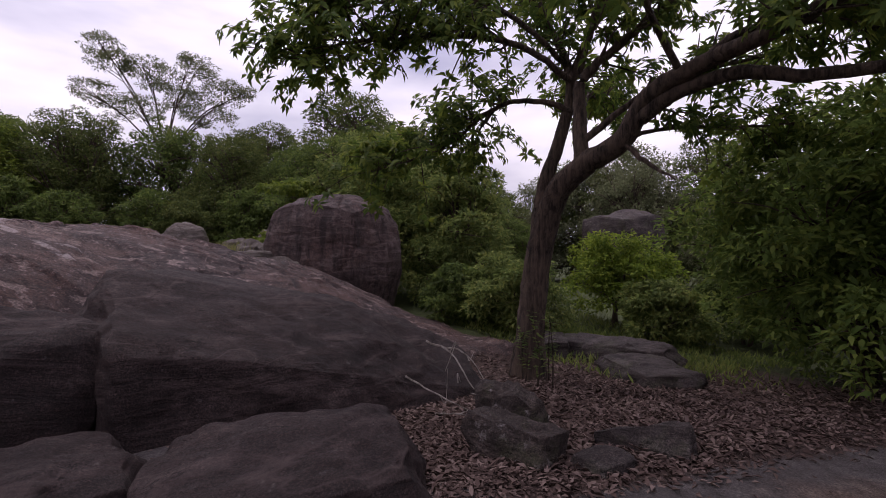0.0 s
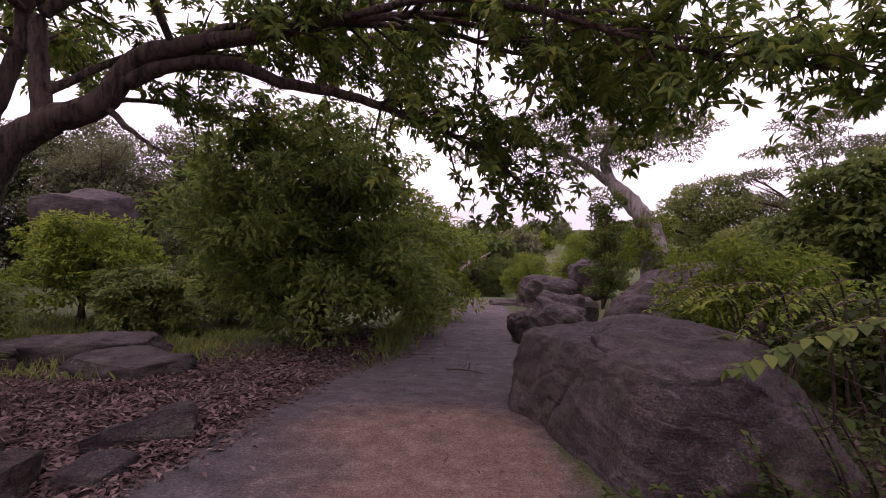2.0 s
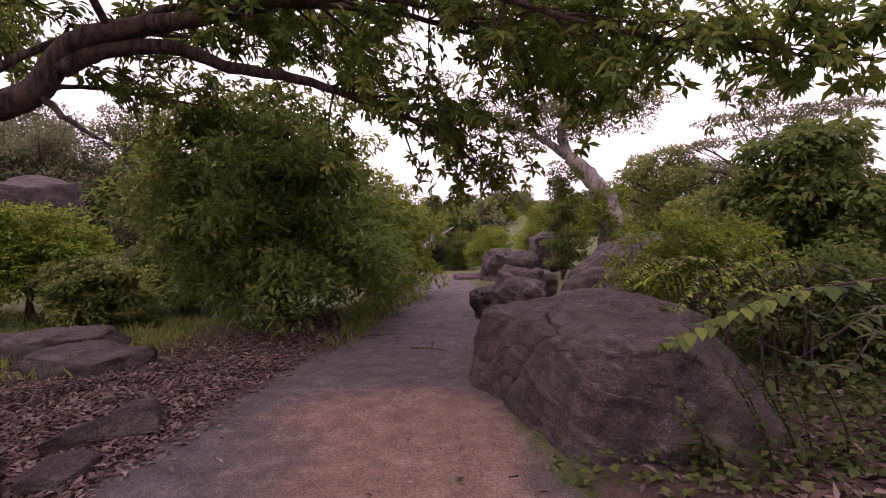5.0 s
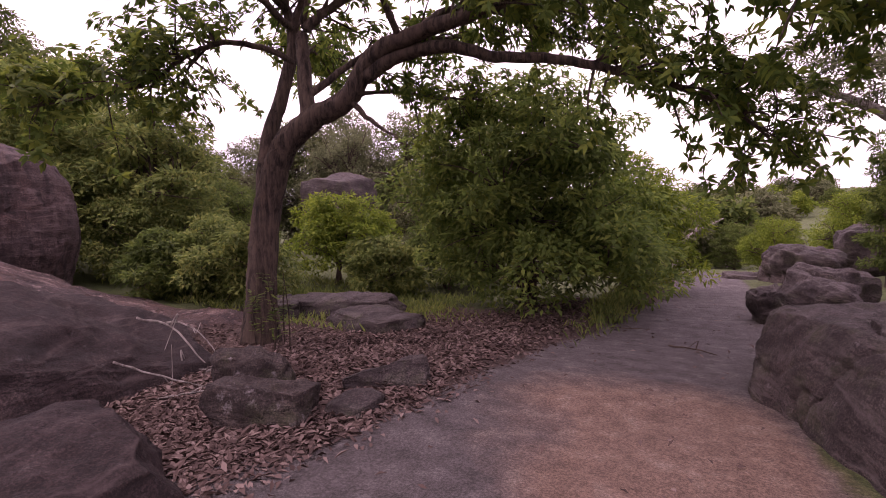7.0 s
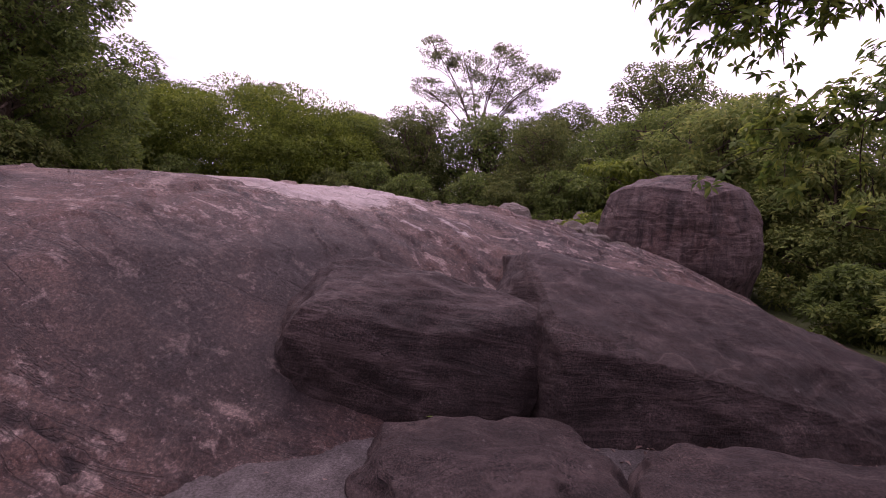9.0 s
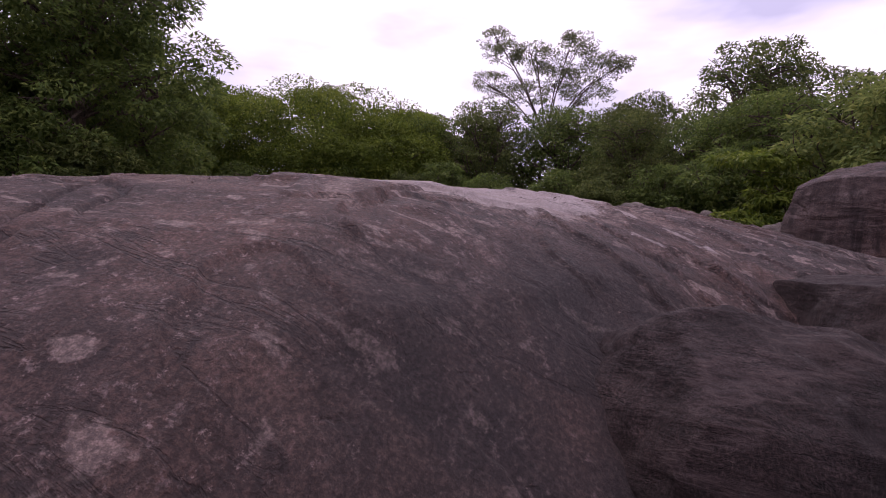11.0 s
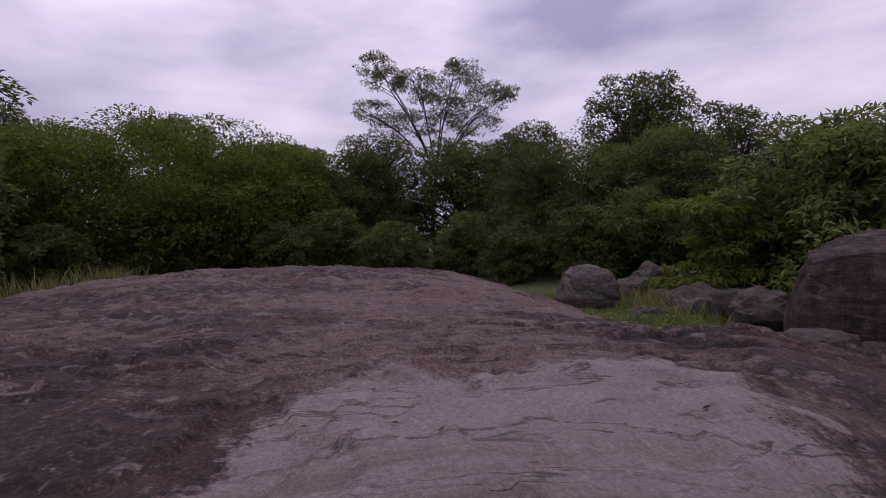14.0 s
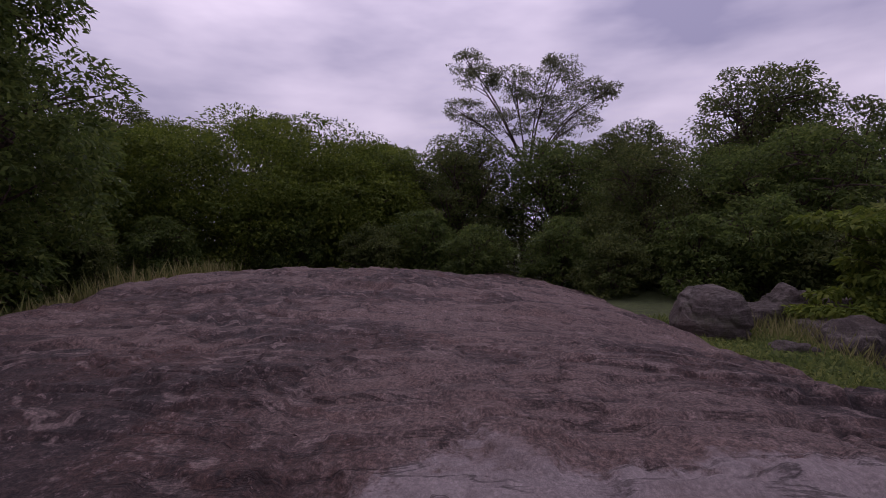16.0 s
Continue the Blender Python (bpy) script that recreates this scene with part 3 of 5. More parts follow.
rock("boulder", "huge upright rounded brown boulder with fine cracks", -13.0, 4.95, 1.4, 1.62, 1.3, 1.7, 38, (0, 0), 5, 0.68, 0.04, 90, grooves=[((1, 0.4, 0.1), 0.5, 0.05, 0.04), ((-0.3, 1, 0.5), 0.4, 0.05, 0.03), ((0.2, -0.3, 1), 0.95, 0.05, 0.03)], mat=BOULDER, category="boulder")
rock("path_rock", "big rounded grey granite rock with a long diagonal crack", 1.93, 5.3, 0.02, 1.1, 1.66, 0.92, 10, (4, 3), 6, 0.66, 0.05, 120, [((-0.3, -1, 0.28), 1.4, 0.75), ((-0.2, 0.1, 1), 0.78, 0.7), ((0.5, -0.6, 0.62), 1.12, 0.7), ((-1, -0.1, 0.35), 0.98, 0.7)], [((0.75, -0.44, -0.5), -0.86, 0.028, 0.07), ((0.1, 0.35, 1), 0.34, 0.03, 0.022)], category="boulder")
rock("path_rock", "low broad grey rock half hidden by shrubs", 4.7, 9.9, 0.3, 2.0, 1.0, 0.98, 12, (0, -4), 21, 0.6, 0.08, 44, [((-0.8, -0.2, 0.6), 1.0, 0.6)], [((0.1, 0.2, 1), 0.5, 0.05, 0.06)])
rock("litter_stone", "upright thin slab of reddish brown rock in dead leaves", -3.62, 3.72, 0.06, 0.34, 0.2, 0.36, 40, (8, -8), 7, 0.22, 0.09, 40, [((-0.4, -1, 0.3), 0.2), ((0.8, 0.1, 1), 0.36)], mat=LICHEN)
rock("litter_stone", "brown block of rock with patches of pale grey lichen", -3.13, 3.4, 0.03, 0.4, 0.26, 0.32, 14, (4, 3), 27, 0.25, 0.08, 44, [((0.1, -1, 0.35), 0.24), ((0, 0.2, 1), 0.25), ((-1, -0.6, -0.5), 0.36)], mat=LICHEN)
rock("litter_stone", "low grey granite block lying in dead leaves", -2.62, 4.5, 0.02, 0.4, 0.19, 0.22, 26, (0, -5), 8, 0.22, 0.07, 34, [((0.2, -1, 0.8), 0.2), ((-0.3, 0.3, 1), 0.17)])
rock("litter_stone", "small rounded grey stone half sunk in dead leaves", -2.5, 3.85, -0.04, 0.2, 0.24, 0.17, 0, (0, 0), 9, 0.5, 0.08, 18)
rock("far_boulder", "tall dark boulder half hidden by shrubs", -14.2, 18.3, 1.6, 1.25, 1.4, 1.7, 0, (0, 0), 10, 0.45, 0.06, category="boulder")
rock("rock_pile_stone", "jagged brown weathered rock beside the path", 3.1, 18.6, -0.35, 1.0, 0.8, 0.75, 15, (0, 8), 11, 0.5, 0.16)
rock("rock_pile_stone", "dark upright rock beside the path", 5.0, 20.4, 0.05, 0.65, 0.7, 1.0, 0, (0, -8), 12, 0.45, 0.12)
rock("rock_pile_stone", "broken brown rock leaning at the path edge", 2.0, 11.1, -0.08, 0.62, 0.5, 0.5, -15, (8, 16), 13, 0.42, 0.14, 30, [((-0.5, -0.6, 0.6), 0.42, 0.8)])
rock("rock_pile_stone", "small upright broken rock at the path edge", 1.32, 10.7, -0.12, 0.24, 0.3, 0.4, 10, (0, -14), 22, 0.4, 0.14, 24)
rock("rock_pile_stone", "small broken rock behind others at the path edge", 2.5, 12.3, 0.0, 0.6, 0.5, 0.5, 30, (0, 10), 23, 0.45, 0.14, 24)
rock("rock_pile_stone", "flat grey rock at the path edge", 1.9, 20.2, -0.9, 0.8, 0.6, 0.35, 0, (0, 0), 14, 0.5, 0.1)
rock("egg_rock", "rounded grey boulder on the grass verge", -17.9, 1.45, 1.75, 0.68, 0.64, 0.74, 0, (0, 0), 15, 0.88, 0.07, 40, grooves=[((0.2, 0.4, 1), 0.25, 0.06, 0.05), ((1, 0.5, 0.3), -0.1, 0.05, 0.05)], mat=VERGE)
rock("verge_rock", "knobbly brown rock in weeds", -17.2, 4.1, 1.35, 0.8, 0.85, 0.55, 0, (0, 0), 16, 0.5, 0.12, mat=VERGE)
rock("verge_rock", "block of grey rock among weeds", -20.1, 5.5, 1.5, 0.6, 0.6, 0.6, 0, (0, 0), 17, 0.4, 0.1, mat=VERGE)
rock("verge_rock", "smooth brown stone at the foot of the boulder", -12.75, 2.75, 1.4, 0.5, 0.42, 0.3, 0, (0, 0), 18, 0.6, 0.08, mat=VERGE)

for x, y, z, sx, sy, sz, seed in ((-5.0, 7.7, -0.2, 0.9, 0.55, 0.28, 31), (-6.3, 8.5, -0.15, 1.1, 0.6, 0.3, 32), (-7.4, 7.6, -0.12, 0.7, 0.5, 0.28, 35)):
    rock("outcrop_stone", "low flat grey rock showing through leaf litter", x, y, z - 0.13, sx, sy, sz, seed * 40, (0, 0), seed, 0.5, 0.08, 24)
for x, y, z, sx, sy, sz, seed in ((-16.2, 2.0, 1.42, 0.35, 0.3, 0.28, 41), (-18.9, 3.2, 1.6, 0.45, 0.5, 0.45, 42), (-16.4, 3.3, 1.45, 0.5, 0.45, 0.45, 43), (-19.6, 4.4, 1.7, 0.55, 0.5, 0.6, 44), (-15.4, 4.3, 1.45, 0.55, 0.5, 0.5, 45), (-12.2, 3.3, 1.1, 0.45, 0.4, 0.4, 46), (-11.9, 2.2, 1.35, 0.35, 0.3, 0.25, 47)):
    rock("verge_rock", "knobbly brown rock standing in grass and weeds", x, y, z, sx, sy, sz, seed * 33, (0, 0), seed, 0.75, 0.15, 30, mat=VERGE)


# ---- plants ----
def soup(name, verts, faces):
    me = bpy.data.meshes.new(name)
    me.vertices.add(len(verts))
    me.vertices.foreach_set("co", np.asarray(verts, float).ravel())
    k = faces.shape[1]
    me.loops.add(faces.size)
    me.loops.foreach_set("vertex_index", faces.ravel())
    me.polygons.add(len(faces))
    me.polygons.foreach_set("loop_start", np.arange(len(faces)) * k)
    me.update(calc_edges=True)
    return me


def unit(a):
    return a / np.maximum(np.linalg.norm(a, axis=-1, keepdims=True), 1e-9)


def leaf_mesh(name, base, way, up, length, width, fold=0.25):
    """One four-cornered folded blade for each leaf, a separate island."""
    way = unit(way)
    side = unit(np.cross(way, up))
    nrm = np.cross(side, way)
    length, width = np.broadcast_to(length, len(base))[:, None], np.broadcast_to(width, len(base))[:, None]
    mid = base + way * length * 0.45
    a = mid + side * width * 0.5 + nrm * width * fold
    c = mid - side * width * 0.5 + nrm * width * fold
    tip = base + way * length - nrm * length * 0.12
    verts = np.stack([base, a, tip, c], 1).reshape(-1, 3)
    return soup(name, verts, np.arange(len(verts)).reshape(-1, 4))


def blade_mesh(name, base, way, up, length, width):
    """Broad near leaves: eight-sided blades, folded a little along the midrib, drooping at the tip."""
    way = unit(way)
    side = unit(np.cross(way, up))
    nrm = np.cross(side, way)
    length, width = length[:, None], width[:, None]
    rows = [base]
    for s, k in ((1, ((0.18, 0.34), (0.45, 0.5), (0.75, 0.3))), (-1, ((0.75, 0.3), (0.45, 0.5), (0.18, 0.34)))):
        rows += [base + way * length * a + s * side * width * b + nrm * (width * 0.3 * b - length * 0.22 * a * a) for a, b in k]
        if s == 1:
            rows.append(base + way * length - nrm * length * 0.22)
    verts = np.stack(rows, 1).reshape(-1, 3)
    return soup(name, verts, np.arange(len(verts)).reshape(-1, 8))


def tubes(name, lines, sides=8, seed=0, knob=0.08):
    """Tapered limbs, each a line of points and radii, joined into one mesh."""
    rng = np.random.default_rng(seed)
    verts, faces, base = [], [], 0
    for pts, radii in lines:
        pts, radii = np.asarray(pts, float), np.asarray(radii, float)
        d = unit(np.gradient(pts, axis=0))
        ref = np.array([0.31, 0.27, 0.91])
        u = unit(np.cross(d, ref))
        w = np.cross(d, u)
        ang = np.linspace(0, 2 * math.pi, sides, endpoint=False)
        r = radii[:, None] * (1 + knob * rng.standard_normal((len(pts), sides)))
        ring = pts[:, None] + r[..., None] * (np.cos(ang)[None, :, None] * u[:, None] + np.sin(ang)[None, :, None] * w[:, None])
        verts.append(ring.reshape(-1, 3))
        for i in range(len(pts) - 1):
            j = np.arange(sides)
            k = (j + 1) % sides
            faces.append(base + np.stack([i * sides + j, i * sides + k, (i + 1) * sides + k, (i + 1) * sides + j], 1))
        base += len(pts) * sides
    return soup(name, np.concatenate(verts), np.concatenate(faces))


def bend(points, n=5, wig=0.0, rng=None):
    """A smooth line through a few points (Catmull-Rom)."""
    p = np.asarray(points, float)
    p = np.concatenate([[2 * p[0] - p[1]], p, [2 * p[-1] - p[-2]]])
    out = []
    for i in range(1, len(p) - 2):
        for t in np.linspace(0, 1, n, endpoint=False):
            a, b, c, d = p[i - 1:i + 3]
            out.append(0.5 * (2 * b + (c - a) * t + (2 * a - 5 * b + 4 * c - d) * t * t + (3 * b - a - 3 * c + d) * t ** 3))
    out.append(p[-2])
    out = np.array(out)
    if rng is not None:
        out[1:-1] += rng.normal(0, wig, out[1:-1].shape)
    return out


def whorls(rng, tips, dirs, per, length, width):
    """Rosettes of lance leaves at twig tips, drooping a little."""
    n = len(tips)
    d = unit(dirs * np.array([1, 1, 0.5]) + np.array([0, 0, 0.7]))
    ref = unit(rng.normal(size=(n, 3)))
    u = unit(np.cross(d, ref))
    w = np.cross(d, u)
    ang = rng.uniform(0, 2 * math.pi, (n, per)) * 0.25 + np.linspace(0, 2 * math.pi, per, endpoint=False)
    tilt = rng.uniform(-0.15, 0.4, (n, per))
    way = np.cos(ang)[..., None] * u[:, None] + np.sin(ang)[..., None] * w[:, None] + tilt[..., None] * d[:, None] + np.array([0, 0, -0.3])
    base = tips[:, None] + d[:, None] * rng.uniform(-0.06, 0.02, (n, per, 1))
    up = np.broadcast_to(d[:, None], way.shape)
    L = length * rng.uniform(0.7, 1.2, n * per)
    return base.reshape(-1, 3), way.reshape(-1, 3), up.reshape(-1, 3), L, width * rng.uniform(0.8, 1.2, n * per)


def clump_points(rng, lobes, n, clumps=14, spread_=0.42, shell=0.75):
    """Points on small clumps set over the surface of lobes (x, y, z, rx, ry, rz): a cauliflower outline with gaps."""
    lobes = np.asarray(lobes, float)
    area = (lobes[:, 3] * lobes[:, 4] * lobes[:, 5]) ** (2 / 3)
    P, N = [], []
    for lobe, share in zip(lobes, area / area.sum()):
        k = max(3, int(n * share))
        c = unit(rng.normal(size=(clumps, 3)) + np.array([0, 0, 0.35])) * rng.uniform(shell - 0.15, 1.0, (clumps, 1))
        size = rng.uniform(0.65, 1.25, clumps) * spread_
        i = rng.choice(clumps, k, p=size ** 2 / (size ** 2).sum())
        off = unit(rng.normal(size=(k, 3)) + np.array([0, 0, 0.3])) * rng.uniform(0.25, 1.0, (k, 1)) ** 0.4
        q = c[i] + off * size[i][:, None] * np.array([1, 1, 0.7])
        P.append(lobe[:3] + q * lobe[3:])
        N.append(unit(off + 0.4 * c[i]))
    return np.concatenate(P), np.concatenate(N)


def foliage(name, seed, lobes, n, length, width, clumps=14, spread_=0.42, droop=0.2, shell=0.75):
    rng = np.random.default_rng(seed)
    P, N = clump_points(rng, lobes, n, clumps, spread_, shell)
    way = N * np.array([0.9, 0.9, 0.35]) + rng.normal(size=N.shape) * 0.5 + np.array([0, 0, -droop])
    up = N * 0.6 + rng.normal(size=N.shape) * 0.3 + np.array([0, 0, 0.8])
    return leaf_mesh(name, P, way, up, length * rng.uniform(0.6, 1.3, len(P)), width * rng.uniform(0.7, 1.3, len(P)))


def plant(name, label, category, x, y, z, lobes, n, length, width, leaf, bark, seed, trunk=0.12, clumps=14, spread_=0.42, droop=0.2, stems=1, shell=0.75, group="", height=None):
    """A tree or shrub: trunk and limbs that reach into each lobe of its crown. Lobes are given about its foot."""
    rng = np.random.default_rng(seed)
    root = new(name)
    root.location = (x, y, z)
    tagged(root, label, category, group)
    lobes = np.asarray(lobes, float)
    mid = lobes[:, :3].mean(0)
    lines = []
    for s in range(stems):
        foot = np.array([rng.normal(0, 0.15 * (stems > 1)), rng.normal(0, 0.15 * (stems > 1)), -0.25])
        mine = lobes[s::stems]
        top = mine[:, :3].mean(0) * np.array([1, 1, 0]) + np.array([0, 0, (height or mine[:, 2].max() * 0.85)])
        body = bend([foot, foot * 0.6 + top * 0.4 + rng.normal(0, 0.04, 3) * top[2], top], 8)
        lines.append((body, np.linspace(trunk * 1.25, trunk * 0.3, len(body)) if height is None else np.linspace(trunk * 1.25, trunk * 0.7, len(body))))
        for lobe in mine:
            end = lobe[:3] + rng.normal(0, 0.2, 3) * lobe[3:]
            fork = body[np.argmin(np.abs(body[:, 2] - max(0.15, end[2] * 0.62)))]
            half = fork * 0.45 + end * 0.55 + np.array([0, 0, 0.08]) * np.linalg.norm(end - fork) + rng.normal(0, 0.05, 3)
            limb = bend([fork, half, end], 5)
            lines.append((limb, np.linspace(trunk * 0.42, trunk * 0.14, len(limb))))
            for _ in range(5):
                far = lobe[:3] + unit(rng.normal(size=3) + np.array([0, 0, 0.3])) * lobe[3:] * 0.95
                tw = bend([limb[rng.integers(4, len(limb))], (limb[-1] + far) / 2 + rng.normal(0, 0.06, 3), far], 3)
                lines.append((tw, np.linspace(trunk * 0.2, trunk * 0.05, len(tw))))
    dress("trunk", tubes("trunk", lines, 7, seed), bark, root)
    dress("crown", foliage("crown", seed + 50, lobes, n, length, width, clumps, spread_, droop, shell), leaf, root, flat=True)
    return root


def main_tree():
    limbs = (
        (((-5.79, 5.79, -0.45), (-5.8, 5.89, 0.77), (-5.77, 6.01, 1.76), (-5.49, 6.12, 2.71), (-5.02, 6.3, 3.15)), 0.24, 0.18, 9),
        (((-5.02, 6.3, 3.15), (-4.47, 6.39, 3.38), (-4.05, 6.43, 3.92), (-3.38, 6.46, 4.13), (-2.47, 6.49, 4.25), (-1.63, 6.49, 4.41), (-0.63, 6.58, 4.54), (0.36, 6.76, 4.62)), 0.175, 0.03, 0.5),
        (((-4.15, 6.41, 3.65), (-3.68, 6.51, 3.89), (-2.93, 6.56, 3.93), (-2.26, 6.66, 3.72), (-1.45, 6.85, 3.61), (-0.77, 6.96, 3.39), (-0.15, 7.15, 3.19), (0.52, 7.35, 2.83), (0.88, 7.51, 2.5)), 0.11, 0.012, 0.55),
    )
    limbs_left = (
        (((-5.84, 6.05, 1.99), (-5.93, 6.25, 2.87), (-5.73, 6.44, 3.72), (-5.64, 6.56, 4.5), (-5.92, 6.6, 5.24), (-6.44, 6.52, 6.11), (-6.87, 6.36, 6.75)), 0.14, 0.03, 0.55),
        (((-5.11, 6.26, 3.2), (-5.27, 6.37, 4.08), (-5.25, 6.42, 4.51), (-4.91, 6.75, 4.93), (-4.43, 7.29, 5.55), (-3.76, 7.94, 6.28)), 0.12, 0.03, 0.5),
        (((-5.57, 6.5, 4.07), (-5.88, 6.19, 4.27), (-6.27, 5.76, 4.29), (-6.57, 5.35, 4.02), (-6.8, 4.97, 3.63), (-7.25, 4.48, 3.36), (-7.82, 3.93, 3.17)), 0.055, 0.01, 0.35),
        (((-5.6, 6.5, 4.6), (-5.72, 5.65, 4.99), (-5.92, 4.71, 5.04), (-6.14, 3.77, 4.87), (-6.37, 2.99, 4.74), (-6.49, 2.38, 4.42)), 0.06, 0.012, 0.25),
        (((-5.7, 6.5, 4.9), (-5.7, 5.29, 5.43), (-5.89, 4.19, 5.49), (-6.21, 3.26, 5.3), (-6.42, 2.52, 5.05)), 0.05, 0.012, 0.25),
    )
    limbs_right = (
        (((-4.46, 6.38, 3.38), (-4.01, 6.36, 3.0), (-3.58, 6.33, 2.72)), 0.05, 0.01, 9),
        (((-3.38, 6.46, 4.13), (-3.04, 6.9, 4.55), (-2.48, 7.65, 4.63), (-1.83, 8.43, 4.43), (-0.93, 9.25, 4.53)), 0.06, 0.012, 0.3),
        (((-5.65, 6.57, 4.6), (-5.24, 6.63, 5.45), (-4.84, 6.72, 6.54), (-3.89, 6.81, 7.08)), 0.08, 0.02, 0.3),
        (((-1.63, 6.49, 4.41), (-0.31, 5.9, 4.4), (0.85, 5.61, 4.1), (1.65, 5.4, 3.77), (2.42, 5.29, 3.55), (3.43, 5.2, 3.38), (4.16, 5.21, 3.31)), 0.05, 0.012, 0.25),
        (((-0.63, 6.58, 4.54), (0.29, 6.62, 4.37), (0.97, 6.61, 4.01), (1.51, 6.59, 3.72), (1.92, 6.59, 3.51)), 0.04, 0.01, 0.3),
    )
    limbs_back = (
        (((-1.63, 6.49, 4.41), (-0.4, 7.2, 4.6), (0.9, 7.8, 4.5), (2.0, 8.1, 4.3), (2.9, 8.3, 4.0)), 0.05, 0.012, 0.2),
        (((0.85, 5.61, 4.1), (1.9, 6.3, 4.4), (3.0, 6.9, 4.4), (4.2, 7.2, 4.2)), 0.035, 0.01, 0.15),
        (((-0.63, 6.58, 4.54), (0.2, 5.7, 5.0), (1.2, 4.9, 5.1), (2.4, 4.4, 4.9)), 0.04, 0.01, 0.2),
        (((-5.1, 6.3, 3.5), (-4.5, 7.2, 4.3), (-3.7, 8.3, 4.7), (-2.8, 9.4, 4.9)), 0.06, 0.012, 0.25),
        (((-5.4, 6.5, 4.0), (-6.2, 7.6, 4.7), (-6.9, 8.8, 5.1), (-7.6, 9.8, 5.2)), 0.06, 0.012, 0.25),
        (((-3.6, 6.46, 4.1), (-3.5, 5.6, 4.8), (-3.1, 4.8, 5.2), (-2.6, 4.0, 5.3)), 0.05, 0.012, 0.25),
        (((-2.47, 6.49, 4.25), (-2.1, 7.4, 4.8), (-1.6, 8.2, 5.0), (-0.8, 9.2, 5.0)), 0.05, 0.012, 0.2),
        (((-4.6, 6.4, 3.4), (-4.5, 7.4, 3.7), (-4.1, 8.6, 3.8), (-3.6, 9.6, 3.9)), 0.04, 0.012, 0.3),
        (((-5.3, 6.4, 4.6), (-4.7, 6.2, 5.4), (-3.9, 6.0, 5.9), (-2.8, 5.9, 6.1), (-1.6, 5.9, 6.0)), 0.05, 0.012, 0.2),
    )
    rng = np.random.default_rng(4)
    heavy, lines, tips, dirs = [], [], [], []
    for pts, r0, r1, leafy in limbs + limbs_left + limbs_right + limbs_back:
        line = bend(pts, 7, 0.006, rng)
        rad = np.linspace(r0, r1, len(line))
        if leafy == 9 and r0 > 0.2:
            rad[:6] *= np.linspace(1.45, 1.0, 6)
        heavy.append((line, rad))
        if leafy > 1:
            continue
        first = int(leafy * len(line))
        for i in range(first, len(line)):
            for _ in range((2 - (i % 2) if i < len(line) - 3 else 4) + (i % 2) * (line[-1][0] < -6.0)):
                along = unit(line[min(i + 1, len(line) - 1)] - line[max(i - 1, 0)])
                d = unit(along * 0.7 + rng.normal(size=3) * 0.8 + np.array([0, 0, 0.45]))
                reach = rng.uniform(0.35, 1.0)
                twig = bend([line[i], line[i] + d * reach * 0.5 + rng.normal(0, 0.05, 3), line[i] + d * reach + np.array([0, 0, -0.12 * reach])], 3)
                lines.append((twig, np.linspace(min(rad[i] * 0.6, 0.022), 0.006, len(twig))))
                for j in range(2, len(twig)):
                    for _ in range(1 + (j == len(twig) - 1)):
                        e = unit(d + rng.normal(size=3) * 0.9)
                        tip = twig[j] + e * rng.uniform(0.05, 0.38)
                        tips.append(tip)
                        dirs.append(e)
    root = new("shade_tree")
    root.location = (-5.8, 5.8, -0.2)
    tagged(root, "spreading shade tree with brown bark and whorled leaves", "tree")
    m = Matrix.Translation((5.8, -5.8, 0.2))
    for i, (pts, rad) in enumerate(heavy):
        name = "limb" if i else "trunk"
        dress(name, tubes(name, [(pts, rad)], 12 if rad[0] > 0.08 else 8, 3 + i, 0.025), BARK, root).data.transform(m)
    tagged(dress("twig", tubes("twig", lines, 6, 3, 0.05), BARK, root), kind="stuff").data.transform(m)
    b, w, u, L, W = whorls(rng, np.array(tips), np.array(dirs), 9, 0.165, 0.055)
    crown = dress("crown", leaf_mesh("crown", b, w, u, L, W), LEAF_MAIN, root, flat=True)
    crown.data.transform(m)


main_tree()


def lobes_in(seed, n, w, d, lo, hi, size):
    """n lobes over a crown w wide, d deep, from lo to hi high, like the scales of a cone."""
    rng = np.random.default_rng(seed)
    out = []
    for i in range(n):
        v = (i + 0.5) / n
        a = i * 2.4 + rng.uniform(-0.4, 0.4)
        r = size * rng.uniform(0.75, 1.2)
        c = math.sqrt(max(0.0, 1 - max(0.0, (v - 0.3) / 0.7) ** 2)) * rng.uniform(0.75, 1.05) * (0.5 if i % 3 == 1 else 1.0)
        out.append((math.cos(a) * max(0, w / 2 - r * 0.8) * c, math.sin(a) * max(0, d / 2 - r * 0.8) * c, lo + r * 0.6 + (hi - lo - 1.45 * r) * v, r, r, r * 0.85))
    return out


plant("round_bush", "large dense dark green bush beside the path", "bush", -3.1, 10.5, gz(-3.5, 10.2), lobes_in(1, 24, 6.4, 4.8, 0.0, 4.9, 1.05), 32000, 0.17, 0.066, LEAF_BUSH, BARK, 11, 0.09, 16, droop=0.2, stems=4)
plant("bush", "light yellow-green bush at the path edge", "bush", -1.2, 14.4, gz(-1.0, 14.8), lobes_in(2, 11, 3.2, 3.0, 0.0, 3.6, 0.8), 11000, 0.18, 0.05, LEAF_YELLOW, BARK, 12, 0.05, 14, stems=3)
plant("bush", "low bright yellow-green shrub", "bush", -9.2, 11.8, gz(-9.2, 11.8), lobes_in(3, 11, 3.8, 3.0, 0.3, 2.7, 0.8), 12000, 0.13, 0.055, LEAF_YELLOW, BARK, 13, 0.05, 14, stems=3)
